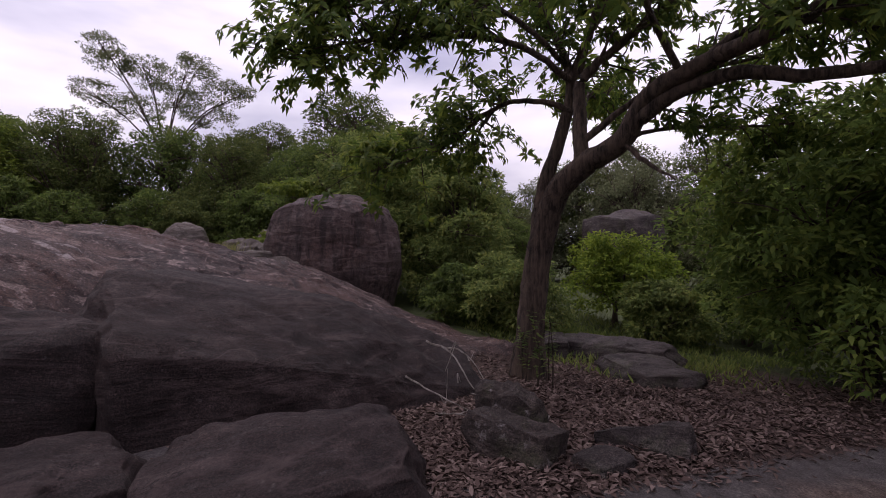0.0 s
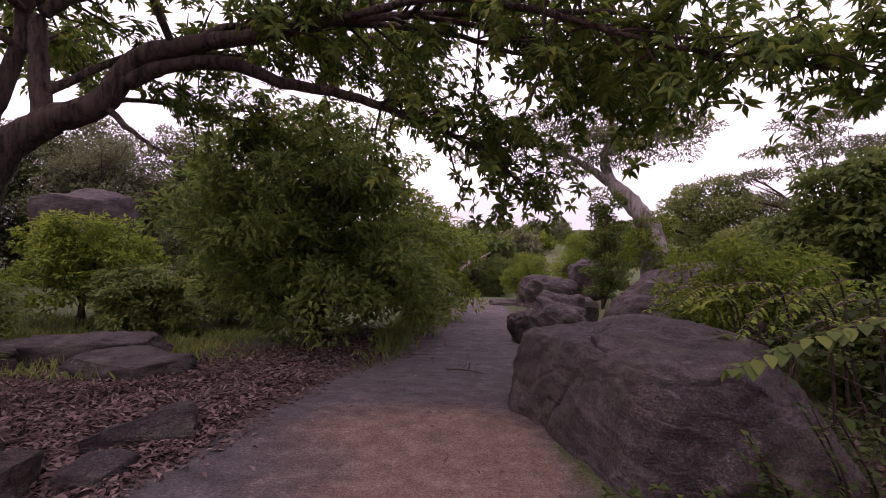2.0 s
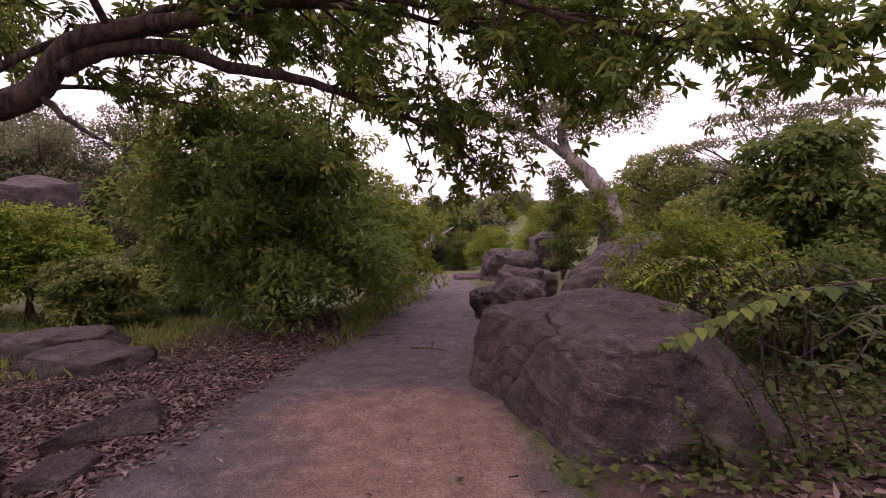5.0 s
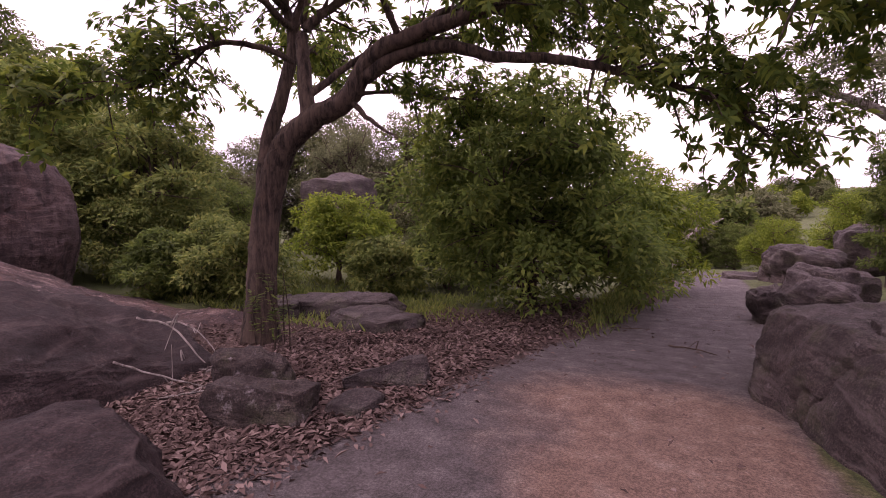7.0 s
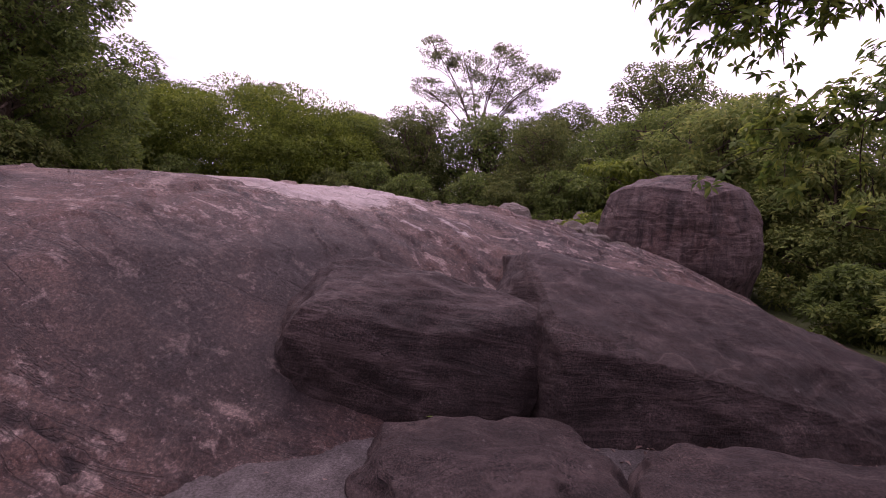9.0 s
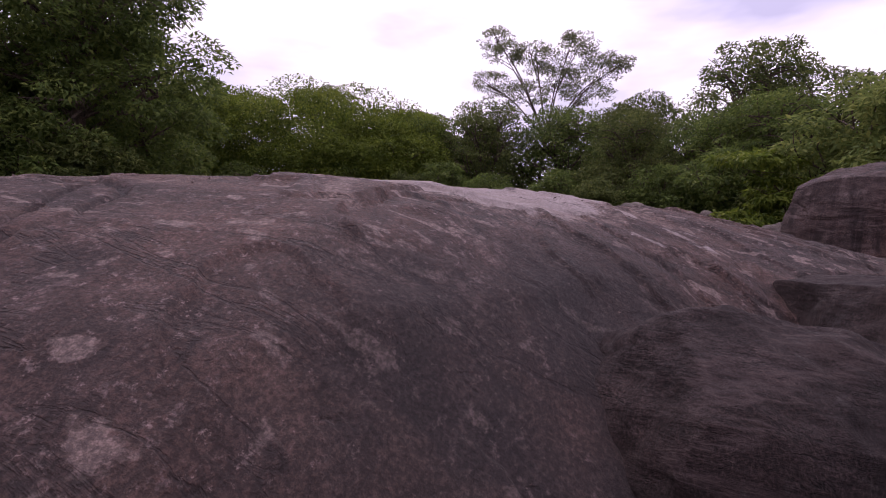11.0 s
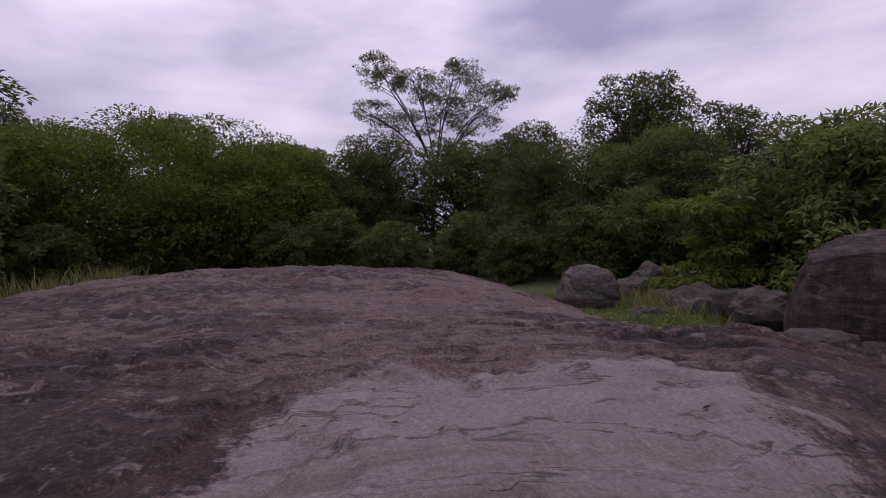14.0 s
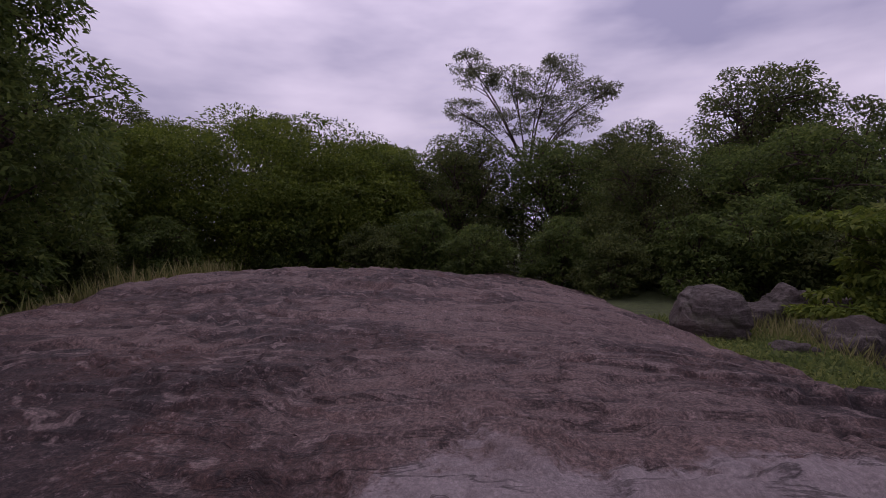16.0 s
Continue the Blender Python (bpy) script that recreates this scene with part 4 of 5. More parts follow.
plant("tree", "leafy young tree behind the boulder", "tree", -17.2, 8.3, gz(-17.2, 8.3), lobes_in(4, 22, 7.0, 6.0, 0.4, 6.6, 1.2), 24000, 0.24, 0.085, LEAF_MID, BARK, 14, 0.14, 13)
plant("tree", "leafy tree beside the boulder", "tree", -13.6, 9.2, gz(-13.6, 9.2), lobes_in(5, 15, 4.8, 4.2, 0.6, 5.3, 0.85), 13000, 0.2, 0.07, LEAF_MID, BARK, 15, 0.11, 13)
plant("bush", "grey-green undergrowth behind the boulder", "bush", -9.2, 8.0, gz(-9.2, 8.0), lobes_in(41, 10, 3.6, 2.4, 0.0, 1.9, 0.7), 10000, 0.13, 0.05, LEAF_MID, BARK, 41, 0.04, 12, stems=3)
plant("tree", "tall dark leafy tree at the rock's edge", "tree", -17.8, -16.3, gz(-17.8, -16.3), lobes_in(6, 40, 8.4, 8.4, 0.0, 13.0, 1.8), 60000, 0.2, 0.08, LEAF_DARK, BARK, 16, 0.22, 12, 0.36)
plant("tree", "broad rounded yellow-green tree", "tree", -32.5, -13.8, gz(-31.6, -14.6), [(0, -0.5, 3.9, 5.6, 8.6, 4.3), (1.0, -4.5, 3.4, 4.2, 4.6, 3.8), (0.6, 4.6, 2.9, 4.4, 4.4, 3.2), (1.5, 0.5, 2.0, 4.4, 7.5, 2.2)], 140000, 0.185, 0.085, LEAF_BROAD, BARK, 17, 0.25, 260, 0.19, shell=0.88)
plant("tree", "tall thin-crowned grey-green tree above the woods", "tree", -38.4, 1.0, gz(-38.4, 1.4), [(-1, -3.6, 13.2, 1.3, 1.2, 0.9), (0, -3.0, 11.9, 1.4, 1.3, 0.8), (0, -0.8, 11.8, 1.5, 1.5, 1.0), (0.4, 1.8, 12.2, 1.7, 1.6, 1.1), (0, 4.0, 10.9, 1.6, 1.6, 1.0), (0, 0.6, 10.3, 2.0, 2.0, 0.9), (0.5, -3.8, 9.8, 1.3, 1.4, 0.8), (0, 2.8, 9.2, 1.8, 1.8, 0.9), (0.5, -1.4, 9.0, 1.7, 1.7, 0.9), (0, 5.2, 11.3, 0.9, 0.9, 0.6)], 17000, 0.18, 0.065, LEAF_GREY, BARK, 18, 0.14, 40, 0.27, height=6.0)
plant("tree", "small yellowish tree with large drooping leaves", "tree", -18.4, 5.9, gz(-18.4, 5.9), [(0, -0.9, 3.2, 1.0, 1.1, 0.5), (0.1, -0.3, 2.4, 0.9, 1.0, 0.45), (0.2, 0.9, 2.6, 1.0, 1.2, 0.45), (0, 1.9, 2.2, 0.9, 1.0, 0.4), (0.3, -1.1, 1.5, 0.9, 1.1, 0.45), (0.4, 0.6, 1.4, 0.9, 1.2, 0.5), (0.2, 2.1, 1.2, 0.9, 1.0, 0.5), (0.4, 0, 0.6, 0.8, 1.6, 0.4)], 8500, 0.2, 0.085, LEAF_BROAD, BARK, 19, 0.07, 9, droop=0.6)

for x, y, w, h, leaf in ((-13.2, 8.6, 3.6, 2.6, LEAF_MID), (-10.4, 7.4, 2.6, 1.5, LEAF_DARK), (-16.5, 7.4, 4.0, 3.2, LEAF_MID), (-7.2, 11.2, 2.8, 1.6, LEAF_MID), (-6.4, 13.6, 3.6, 2.6, LEAF_DARK)):
    plant("bush", "leafy green undergrowth below the trees", "bush", x, y, gz(x, y), lobes_in(int(-x * 10), 11, w, w * 0.8, 0.0, h, w * 0.2), 9000, 0.14, 0.055, leaf, BARK, int(-x * 11), 0.04, 12, stems=3)

# east of the path
plant("bush", "fine-leaved yellow-green shrub over the path rock", "bush", 4.2, 7.4, gz(4.2, 7.4), lobes_in(42, 13, 3.6, 2.2, 0.2, 1.85, 0.5), 6500, 0.12, 0.042, LEAF_YELLOW, BARK, 42, 0.03, 10, 0.5, stems=4)
plant("bush", "dark large-leaved shrub beside the path", "bush", 7.2, 9.2, gz(7.2, 9.2), lobes_in(43, 12, 3.6, 3.2, 0.0, 3.2, 0.8), 9500, 0.17, 0.085, LEAF_DARK, BARK, 43, 0.05, 10, droop=0.4, stems=3)
plant("bush", "broad green thicket beyond the path rock", "bush", 9.8, 13.2, gz(9.8, 13.2), lobes_in(44, 16, 6.6, 4.0, 0.0, 2.6, 0.95), 18000, 0.17, 0.07, LEAF_MID, BARK, 44, 0.05, 12, stems=4)
plant("bush", "slim dark bush beside the old tree", "bush", 4.5, 16.4, gz(4.5, 16.4), lobes_in(45, 8, 1.5, 1.5, 0.0, 4.0, 0.5), 7000, 0.12, 0.05, LEAF_DARK, BARK, 45, 0.04, 12, stems=2)
plant("tree", "green tree behind the old pale tree", "tree", 11.8, 24.5, gz(11.8, 24.5), lobes_in(46, 16, 6.5, 5, 0.0, 5.6, 1.2), 18000, 0.2, 0.08, LEAF_MID, BARK, 46, 0.12, 12)
plant("tree", "light feathery tree with thin layered sprays", "tree", 16.8, 24.5, gz(16.2, 25.1), [(-3, 0, 5.2, 1.6, 1.6, 0.35), (-1.6, 0, 6.4, 1.8, 1.8, 0.4), (1.4, 0, 6.8, 2, 2, 0.4), (0, 0, 7.8, 2.2, 2.2, 0.45), (3.2, 0, 5.9, 1.6, 1.6, 0.4), (-2.4, 0.5, 4.2, 1.4, 1.4, 0.3), (2.4, 0, 4.8, 1.6, 1.6, 0.35), (0.2, 0, 5.6, 1.6, 1.6, 0.35), (4.6, 0, 7.2, 1.5, 1.5, 0.35)], 9000, 0.22, 0.07, LEAF_GREY, BARK, 47, 0.13, 9, 0.45, height=2.2)

plant("bush", "tangled dark green undergrowth beside the path rock", "bush", 4.7, 5.7, gz(4.7, 5.7), lobes_in(48, 13, 2.6, 2.4, 0.0, 1.25, 0.42), 9000, 0.085, 0.05, LEAF_DARK, BARK, 48, 0.02, 10, 0.5, stems=4)


def old_tree():
    """The pale-barked old tree: a gnarled stump of a trunk, bare twisted limbs, a thin grey crown."""
    rng = np.random.default_rng(8)
    limbs = (
        (((6.41, 17.4, -0.9), (6.49, 17.52, 1.11), (6.38, 17.61, 2.28), (5.82, 17.67, 3.11), (5.06, 17.71, 3.83)), 0.5, 0.24),
        (((5.06, 17.71, 3.83), (4.79, 17.78, 4.75), (5.16, 17.85, 5.62), (4.83, 17.91, 6.4), (4.26, 17.96, 7.2)), 0.2, 0.05),
        (((5.06, 17.71, 3.83), (4.29, 17.74, 4.38), (3.42, 17.76, 4.85), (2.26, 17.77, 5.3), (1.1, 17.77, 5.53)), 0.15, 0.04),
        (((4.9, 17.78, 4.9), (5.58, 17.85, 5.41), (6.18, 17.89, 5.88), (7.16, 17.93, 6.15)), 0.13, 0.04),
    )
    root = new("old_tree")
    root.location = (6.41, 17.4, -0.5)
    tagged(root, "gnarled old tree with pale bare limbs and thin crown", "tree")
    lines, lobes = [], []
    for pts, r0, r1 in limbs:
        line = bend(np.array(pts) - np.array((6.41, 17.4, -0.5)), 6, 0.02, rng)
        lines.append((line, np.linspace(r0, r1, len(line))))
        if r0 > 0.3:
            continue
        for i in range(8, len(line), 2):
            d = unit(rng.normal(size=3) + np.array([0, 0, 0.5]))
            end = line[i] + d * rng.uniform(0.6, 1.5)
            lines.append((bend([line[i], (line[i] + end) / 2 + rng.normal(0, 0.1, 3), end], 4), np.linspace(0.04, 0.012, 9)))
            lobes.append((*end, 1.05, 1.05, 0.6))
    dress("trunk", tubes("trunk", lines, 10, 8, 0.1), PALE_BARK, root)
    dress("crown", foliage("crown", 88, lobes, 15000, 0.15, 0.055, 9, 0.4), LEAF_GREY, root, flat=True)
    dress("creeper", foliage("creeper", 89, [(0, 0, 2.3, 0.9, 0.7, 0.9), (-0.4, 0, 1.6, 0.7, 0.6, 0.9)], 2200, 0.16, 0.07, 12), LEAF_YELLOW, root, "leafy creeper hanging round the trunk", True)


old_tree()


def snag():
    root = new("dead_snag")
    root.location = (-0.96, 28.2, -1.6)
    tagged(root, "bare bleached dead branch leaning from the brush", "dead tree")
    a = bend([(0, 0, -0.3), (0.67, 0.1, 1.55), (1.16, 0.2, 2.1), (1.8, 0.2, 2.45), (2.45, 0.3, 2.8)], 5)
    b = bend([(1.0, 0.1, 1.95), (1.3, 0.2, 2.35), (1.36, 0.2, 2.6)], 4)
    dress("trunk", tubes("trunk", [(a, np.linspace(0.12, 0.03, len(a))), (b, np.linspace(0.06, 0.02, len(b)))], 8, 2), PALE_BARK, root)


snag()

# ---- the woods all round: a few kinds of tree, repeated ----
kinds = []
for i, (leaf, w, h, size, n) in enumerate(((LEAF_WOOD, 8, 8.5, 1.5, 22000), (LEAF_DARK, 7, 7, 1.4, 20000), (LEAF_GREY, 8, 8, 1.5, 20000), (LEAF_YELLOW, 7, 6.5, 1.4, 18000))):
    label = ("mid-green broadleaf tree in the woods", "dark green broadleaf tree in the woods", "dull grey-green tree in the woods", "fresh yellow-green tree in the woods")[i]
    kinds.append(plant("woodland_tree", label, "tree", -46 - 7 * i, 34, 1, lobes_in(20 + i, 28, w, w, 0.0, h, size), int(n * 1.2), 0.165, 0.08, leaf, BARK, 30 + i, 0.18, 24, 0.3, group="woodland trees"))
for i, (leaf, w, h, size) in enumerate(((LEAF_WOOD, 8, 7, 1.7), (LEAF_DARK, 8, 6, 1.7), (LEAF_YELLOW, 7, 5.5, 1.6), (LEAF_GREY, 8, 6.5, 1.7))):
    kinds.append(plant("woodland_tree", "distant tree in the woods on the hill", "tree", -60 - 8 * i, 50, 1, lobes_in(60 + i, 14, w, w, 0.0, h, size), 3600, 0.55, 0.26, leaf, BARK, 64 + i, 0.18, 9, group="woodland trees"))
for i, leaf in enumerate((LEAF_DARK, LEAF_WOOD)):
    kinds.append(plant("woodland_shrub", "dense green shrub at the edge of the woods", "bush", -48 - 5 * i, 24, 1, lobes_in(70 + i, 14, 3.6, 3.6, 0.0, 3.2, 0.75), 8000, 0.17, 0.07, leaf, BARK, 74 + i, 0.06, 20, 0.32, stems=3, group="woodland shrubs"))
rng = np.random.default_rng(77)


def grow(x, y, k, s):
    copy_thing(kinds[k], Matrix.Translation((x, y, gz(x, y) - 0.2)) @ pose(0, 0, 0, 0, 0, rng.uniform(0, 360)) @ Matrix.Scale(s, 4))


for x, y, k, s in ((-33, 12.5, 0, 1.35), (-28, 17.5, 1, 1.15), (-36, 5.5, 0, 1.0), (-34, 1.5, 1, 1.15), (-33, -3.0, 0, 0.95), (-35, -7.0, 1, 1.1), (-28, 4.2, 0, 0.75), (-26, 9.5, 1, 1.05), (-43.6, -9.2, 1, 1.4),
                   (-27, 0.5, 8, 1.0), (-26.5, -3, 8, 0.9), (-27, -7, 9, 0.9), (-24, 4.5, 8, 1.0), (-22.5, 8, 9, 1.1), (-28.5, -10.5, 8, 1.1), (-26, -15, 8, 1.0), (-23, -16, 9, 0.9), (-36, -10, 1, 0.9), (-24.6, 1.8, 9, 0.8), (-27.6, 2.4, 9, 1.1), (-28, -5, 8, 1.1), (-20.8, 8.6, 8, 1.1), (-23.5, 6.4, 8, 1.2), (-21.5, -17, 8, 1.0), (-15.5, -14, 9, 0.9),
                   (-18.5, 24, 2, 1.05), (-16.2, 21.8, 2, 0.85), (-20.5, 22.5, 0, 0.9), (-23.5, -20, 1, 1.35), (-17.5, -21, 1, 1.3), (-39, -3.5, 1, 1.1), (-40, 8, 0, 1.2), (-39, 16, 1, 1.35), (-30, 21, 2, 0.8), (-42, -16, 0, 1.3), (-30, 8.5, 1, 1.0),
                   (-22.5, 14.5, 0, 0.75), (-21, 20, 2, 0.8), (-14, 25, 0, 0.95), (-8.5, 21, 2, 0.8), (-6.5, 17, 0, 0.62), (-18.5, 15, 1, 0.56), (-10, 20.5, 2, 0.7),
                   (-26, -23, 1, 1.1), (-38, -25, 0, 1.3), (-20, -25, 0, 1.2), (-13, -17, 1, 0.7), (-5, -18, 0, 1.0), (-17, 13.2, 0, 0.55), (-15, 12.6, 1, 0.5)):
    grow(x, y, k, s)
grow(-29, 14, 0, 1.2)
for i in range(95):
    x, y = rng.uniform(-35, 75), rng.uniform(36, 150)
    grow(x, y, 4 + rng.integers(0, 4), rng.uniform(0.65, 1.05))
for i in range(46):
    a = rng.uniform(-190, 20)
    d = rng.uniform(24, 55)
    x, y = 2 + d * math.cos(radians(a)), d * math.sin(radians(a))
    if x > -15:
        grow(x, y, 4 + rng.integers(0, 4), rng.uniform(0.8, 1.3))
for x, y, k, s in ((3.5, 27, 3, 0.45), (7.2, 31, 3, 0.6), (2.6, 38, 1, 0.5), (-4, 24, 3, 0.5), (-3, 32, 0, 0.6), (10, 36, 1, 0.7), (20, 34, 0, 0.8), (14, 17, 0, 0.5), (19, 18, 1, 0.6), (12, 9, 1, 0.45), (13, 4, 0, 0.5), (11, -2, 1, 0.6)):
    grow(x, y, k, s)


# ---- small growth and litter ----
def scatter(name, label, category, material, xy, z, length, width, seed, tilt=0.4, rise=0.0, curl=0.25):
    """Many small blades lying or standing on the ground, as one object."""
    rng = np.random.default_rng(seed)
    n = len(xy)
    a = rng.uniform(0, 2 * math.pi, n)
    way = np.stack([np.cos(a), np.sin(a), rng.normal(rise, tilt, n)], 1)
    up = np.stack([rng.normal(0, 0.35, n), rng.normal(0, 0.35, n), np.ones(n)], 1) if rise < 1 else rng.normal(size=(n, 3))
    base = np.column_stack([xy, z])
    me = leaf_mesh(name, base, way, up, length * rng.uniform(0.6, 1.4, n), width * rng.uniform(0.7, 1.3, n), curl)
    return tagged(dress(name, me, material, flat=True), label, category, kind="stuff")


def ground_at(xy):
    return ground_height(xy[:, 0], xy[:, 1])


rng = np.random.default_rng(9)
xy = np.concatenate([rng.normal((-3.9, 4.6), (1.0, 1.5), (15000, 2)), rng.uniform((-7.5, 2.5), (-2.0, 9.5), (12000, 2)), rng.normal((-3.4, 2.9), (0.6, 0.6), (6500, 2)), np.column_stack([rng.normal(-2.3, 0.5, 7000), rng.uniform(3, 12, 7000)])])
edge = np.interp(xy[:, 1], [-6, 0, 3, 4.2, 5.2, 7.9, 11.4, 16, 25], [-3.0, -2.6, -2.4, -2.0, -1.9, -1.5, -0.8, -0.3, -0.3])
xy = xy[(xy[:, 0] < edge + rng.normal(0, 0.18, len(xy)))]
scatter("leaf_litter", "brown curled dead leaves littering the ground", "leaf litter", LITTER, xy, ground_at(xy) + 0.012, 0.085, 0.033, 21)
xy = np.concatenate([rng.normal((3.4, 2.9), (0.9, 0.7), (2600, 2)), rng.uniform((2.6, 2.6), (6, 6), (1500, 2))])
scatter("leaf_litter", "reddish dead leaves below the shrubs", "leaf litter", LITTER, xy, ground_at(xy) + 0.012, 0.11, 0.045, 22)
xy = rng.uniform((-2, 1.5), (1.2, 14), (260, 2))
scatter("leaf_litter", "a few stray dead leaves on the path", "leaf litter", LITTER, xy, ground_at(xy) + 0.01, 0.07, 0.03, 23)
xy = rng.uniform((-12, -8), (-2, 1), (170, 2))
scatter("leaf_litter", "a few pale dead leaves on the bare rock", "leaf litter", LITTER, xy, np.maximum(dome_height(xy[:, 0], xy[:, 1]), ground_at(xy)) + 0.01, 0.05, 0.02, 24)
xy = np.concatenate([np.column_stack([rng.uniform(-20, -11.5, 9000), rng.uniform(-1.2, 4.5, 9000)]), rng.normal((-12.6, 1.4), (0.8, 0.9), (2000, 2))])
z = ground_at(xy)
keep = z > dome_height(xy[:, 0], xy[:, 1]) - 0.05
scatter("grass", "short green grass and weeds on the verge", "grass", LEAF_MID, xy[keep], z[keep], 0.15, 0.03, 25, 0.6, 1.6)
xy = np.concatenate([rng.normal(c, (0.5, 0.6), (420, 2)) for c in ((-17.2, 3.2), (-16.0, 3.6), (-18.6, 2.6), (-15.2, 4.0), (-18.0, 4.2))])
scatter("weeds", "dry brown weeds between the knobbly rocks", "weeds", STRAW, xy, ground_at(xy) - 0.01, 0.42, 0.02, 29, 0.8, 2.6)
xy = np.concatenate([np.column_stack([rng.uniform(-18.5, -12.0, 5200), rng.uniform(0.6, 3.2, 5200)])])
z = ground_at(xy)
keep = z > dome_height(xy[:, 0], xy[:, 1]) - 0.02
scatter("verge_creeper", "low bright green creeper spreading over the verge", "creeper", LEAF_MID, xy[keep], z[keep] + 0.03, 0.11, 0.065, 30, 0.4, 0.4)
xy = np.concatenate([rng.normal((-22, -13.2), (2.2, 0.7), (5000, 2)), rng.normal((-18, -12.9), (2.5, 0.6), (3500, 2))])
scatter("grass", "tall dry yellow grass beside the rock", "grass", STRAW, xy, np.maximum(ground_at(xy), dome_height(xy[:, 0], xy[:, 1])) - 0.02, 0.5, 0.025, 26, 0.8, 3.0)
xy = np.concatenate([rng.normal((-7.5, 9.0), (1.6, 0.5), (3000, 2)), rng.uniform((-11, 7), (-4.5, 12), (5000, 2)), rng.normal((-1.35, 12.2), (0.2, 1.6), (2500, 2))])
scatter("grass", "low grass and seedlings between the shrubs", "grass", LEAF_MID, xy, ground_at(xy), 0.17, 0.03, 27, 0.6, 1.6)
xy = np.concatenate([rng.normal((2.4, 3.6), (0.7, 0.15), (330, 2)), rng.normal((4.4, 4.7), (0.8, 0.7), (1300, 2)), rng.uniform((2.9, 3), (6.5, 7), (1100, 2))])
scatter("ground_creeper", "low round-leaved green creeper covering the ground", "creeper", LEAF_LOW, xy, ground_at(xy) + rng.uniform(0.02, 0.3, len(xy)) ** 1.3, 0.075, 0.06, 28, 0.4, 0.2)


# ---- sticks and sprigs ----
def stick(label, pts, r, bark, seed):
    """A fallen stick with a fork."""
    rng = np.random.default_rng(seed)
    a = np.array(pts, float)
    root = new("fallen_stick")
    root.location = a[0]
    tagged(root, label, "stick")
    body = bend(a - a[0], 5, r * 0.3, rng)
    side = bend([body[len(body) // 2], body[len(body) // 2] + rng.normal(0, 0.08, 3) + np.array([0, 0, 0.03]), body[len(body) // 2] + rng.normal(0, 0.16, 3) + np.array([0, 0, 0.06])], 4)
    dress("stem", tubes("stem", [(body, np.linspace(r, r * 0.4, len(body)))], 7, seed), bark, root)
    dress("fork", tubes("fork", [(side, np.linspace(r * 0.6, r * 0.2, len(side)))], 6, seed + 1), bark, root)


for label, x, y, turn, size, r, bark in (("pale dead stick caught on the slab's edge", -5.3, 4.2, 20, 0.7, 0.018, PALE_BARK), ("pale forked stick lying on dead leaves", -5.0, 4.5, 100, 0.6, 0.02, PALE_BARK), ("thin grey twig leaning in the leaves", -4.5, 3.7, 60, 0.6, 0.012, PALE_BARK),
                                         ("dark twig lying across the path", 0.1, 7.7, -35, 0.7, 0.014, BARK), ("dark twig lying on the path", -0.8, 8.9, 10, 0.6, 0.012, BARK), ("pale stick lying in leaf litter", -3.6, 4.2, 150, 0.4, 0.012, PALE_BARK), ("dry stick at the foot of the rock", 2.9, 2.9, 70, 0.6, 0.016, BARK)):
    c, d = math.cos(radians(turn)) * size / 2, math.sin(radians(turn)) * size / 2
    h = [dz(x + k * c, y + k * d) + 0.03 for k in (-1, 0, 1)]
    stick(label, [(x - c, y - d, h[0]), (x + 0.04, y - 0.05, h[1] + 0.02), (x + c, y + d, h[2])], r, bark, int(abs(x * 10 + y)))


stick("pale forked dead branch caught on the slab's tip", [(-5.35, 3.7, 0.6), (-5.0, 3.85, 0.5), (-4.6, 3.95, 0.12)], 0.017, PALE_BARK, 301)
stick("bleached crooked stick resting against the slab", [(-5.4, 3.95, 0.5), (-5.05, 4.15, 0.42), (-4.75, 4.3, 0.0)], 0.014, PALE_BARK, 302)
stick("bleached crooked stick lying from slab to leaf litter", [(-4.75, 3.1, 0.35), (-4.4, 3.35, 0.18), (-3.95, 3.65, 0.02)], 0.012, PALE_BARK, 303)


def sprig(name, label, pts, n, length, width, leaf, seed, reach=0.12):
    """A thin arching branch with broad leaves in two rows."""
    rng = np.random.default_rng(seed)
    a = np.array(pts, float)
    root = new(name)
    root.location = a[0]
    tagged(root, label, "shrub")
    line = bend(a - a[0], 10)
    dress("stem", tubes("stem", [(line, np.linspace(0.014, 0.004, len(line)))], 6, seed), BARK, root)
    t = np.sort(rng.uniform(0.2, 1, n)) * (len(line) - 1)
    i = np.minimum(t.astype(int), len(line) - 2)
    base = line[i] + (line[i + 1] - line[i]) * (t - i)[:, None]
    along = unit(line[i + 1] - line[i])
    across = unit(np.cross(along, [0, 0, 1])) * np.where(np.arange(n) % 2, 1, -1)[:, None]
    way = across + along * 0.5 + rng.normal(0, 0.2, (n, 3)) + np.array([0, 0, -0.2])
    dress("leaves", blade_mesh("leaves", base, way, np.broadcast_to([0.0, 0, 1], way.shape), length * rng.uniform(0.6, 1.25, n), width * rng.uniform(0.75, 1.2, n)), leaf, root, flat=True)


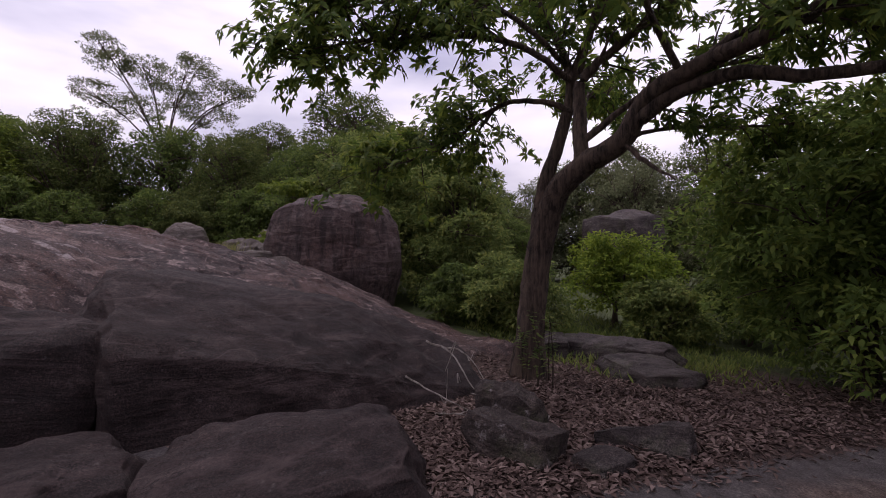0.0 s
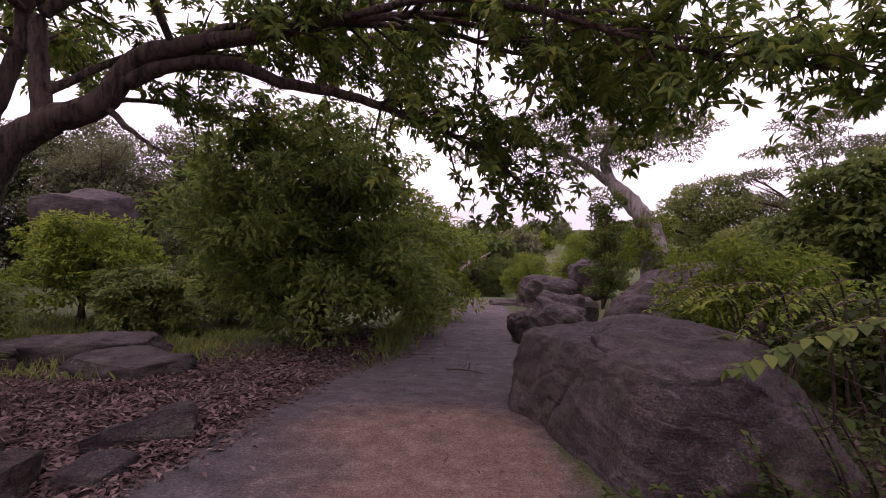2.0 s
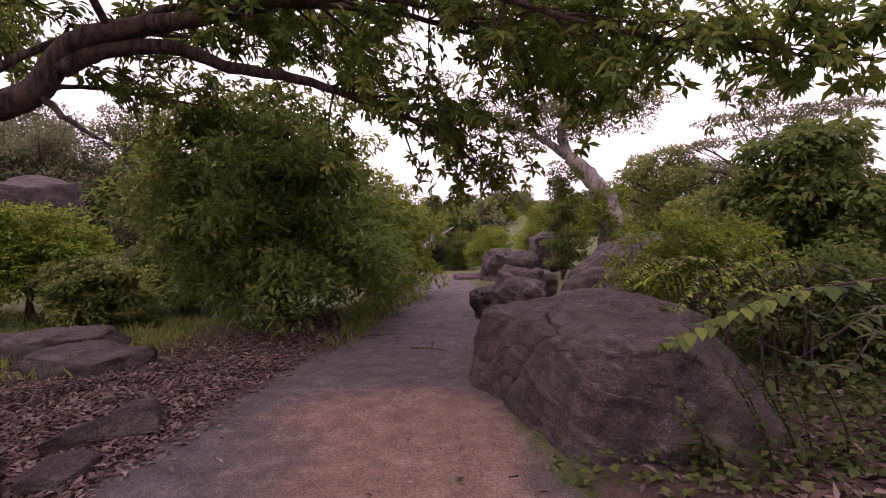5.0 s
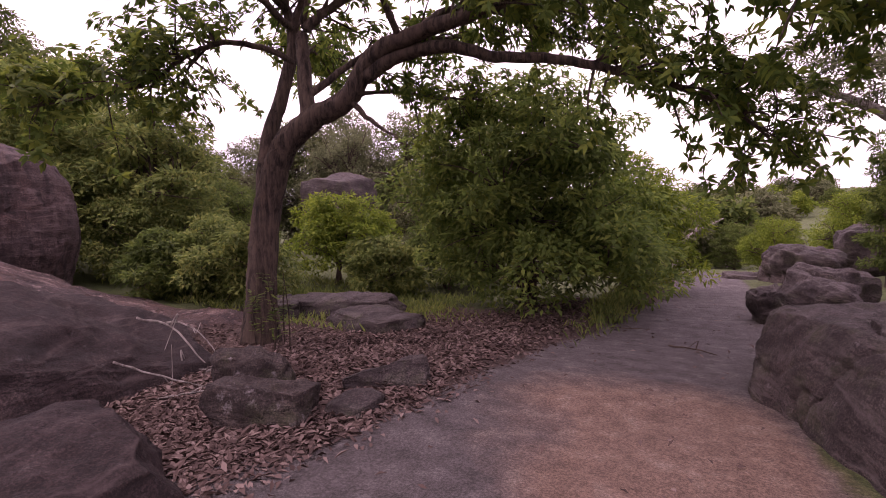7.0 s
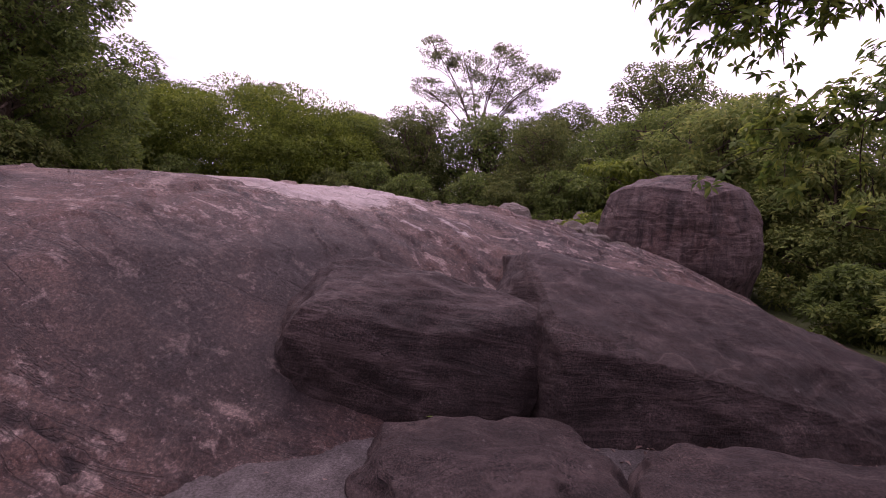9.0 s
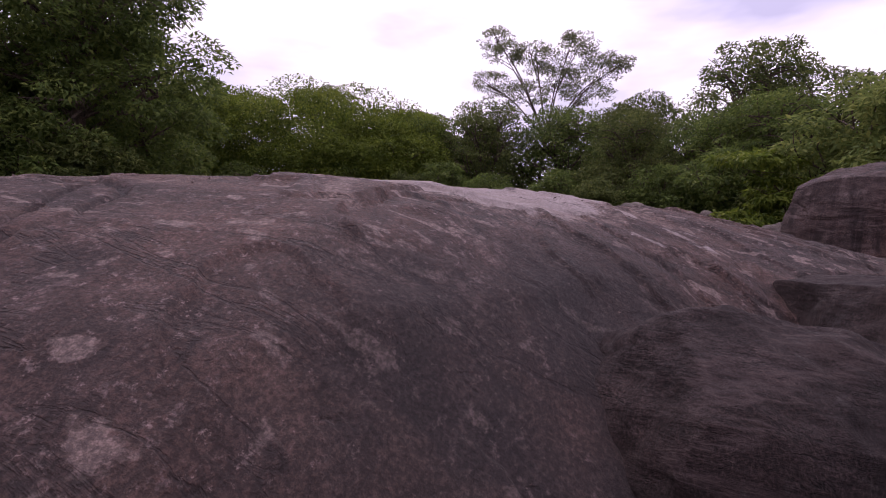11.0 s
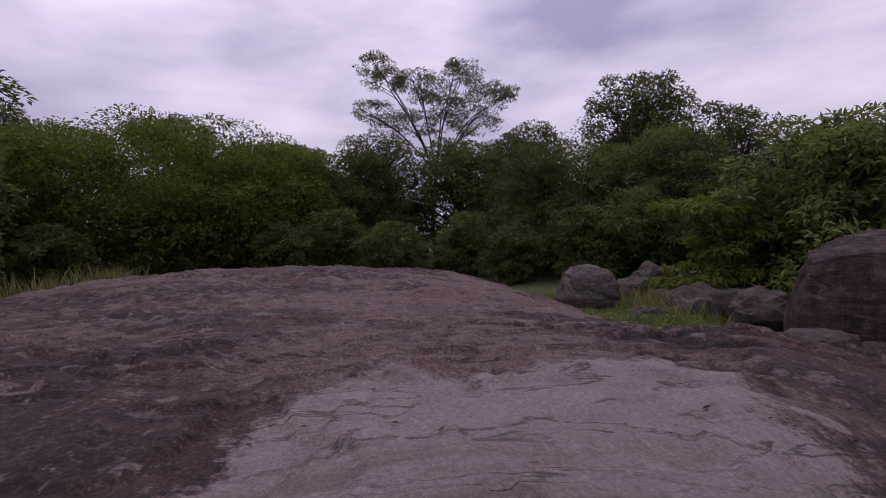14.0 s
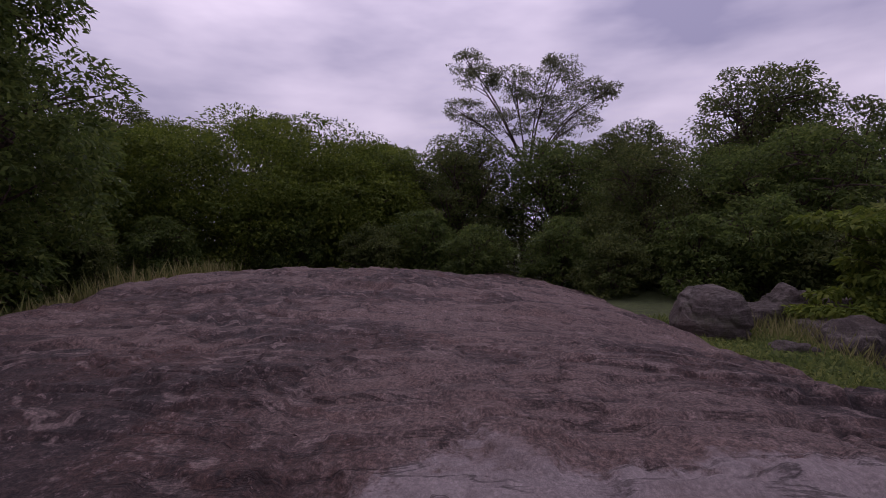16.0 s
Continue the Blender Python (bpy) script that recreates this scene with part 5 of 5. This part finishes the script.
sprig("leafy_branch", "long arching branch with broad light green leaves", [(4.9, 4.0, gz(4.9, 4.0)), (4.0, 3.8, 1.25), (2.9, 3.6, 1.33), (2.2, 3.6, 1.16), (1.74, 3.6, 0.95)], 60, 0.12, 0.085, LEAF_DARK, 190)
for k in range(7):
    r = random.Random(50 + k)
    x, y = 2.1 + 0.16 * k + r.uniform(-0.1, 0.1), 3.72 + r.uniform(-0.1, 0.1)
    z = gz(x, y)
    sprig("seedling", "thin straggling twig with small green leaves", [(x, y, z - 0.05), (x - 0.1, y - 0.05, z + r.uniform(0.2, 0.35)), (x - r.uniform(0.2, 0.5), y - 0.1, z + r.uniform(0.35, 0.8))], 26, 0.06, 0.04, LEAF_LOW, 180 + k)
for k in range(9):
    r = random.Random(k)
    x, y = 4.2 + r.uniform(-0.5, 0.8), 4.6 + r.uniform(-0.6, 0.9)
    z = gz(x, y)
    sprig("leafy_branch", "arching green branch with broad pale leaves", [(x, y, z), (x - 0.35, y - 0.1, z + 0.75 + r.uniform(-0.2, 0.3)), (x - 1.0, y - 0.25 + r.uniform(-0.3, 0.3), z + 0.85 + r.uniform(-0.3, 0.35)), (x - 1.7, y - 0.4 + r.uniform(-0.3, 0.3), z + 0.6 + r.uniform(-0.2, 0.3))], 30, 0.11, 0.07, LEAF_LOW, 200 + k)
for k in range(12):
    r = random.Random(90 + k)
    x, y = 3.1 + r.uniform(-0.2, 1.3), 5.2 + r.uniform(-0.7, 1.6)
    z = gz(x, y)
    sprig("leafy_branch", "thin arching yellow-green branch hanging over the rock", [(x, y, z), (x - 0.2, y - 0.1, z + 1.0 + r.uniform(-0.1, 0.3)), (x - 0.7, y - 0.3 + r.uniform(-0.3, 0.3), z + 1.15 + r.uniform(-0.1, 0.3)), (x - 1.15, y - 0.5 + r.uniform(-0.3, 0.3), z + 0.95 + r.uniform(-0.1, 0.3))], 64, 0.065, 0.035, LEAF_YELLOW, 320 + k)
for k, (x, y, z) in enumerate(((-4.95, -0.75, 0.12), (-4.9, -0.5, 0.1), (-5.0, 0.05, 0.1))):
    sprig("seedling", "small dark green seedling below the slab", [(x, y, z - 0.08), (x + 0.05, y, z), (x + 0.12, y + 0.02, z + 0.06)], 10, 0.1, 0.06, LEAF_DARK, 240 + k)
for k in range(7):
    r = random.Random(50 + k)
    x, y = -5.5 + r.uniform(-0.3, 0.55), 5.65 + r.uniform(-0.4, 0.2)
    sprig("seedling", "leafy sucker shoot at the foot of the tree", [(x, y, gz(x, y) - 0.05), (x + r.uniform(-0.1, 0.1), y, 0.3), (x + r.uniform(-0.2, 0.25), y - 0.1, r.uniform(0.5, 0.9))], 30, 0.12, 0.05, LEAF_DARK, 260 + k)
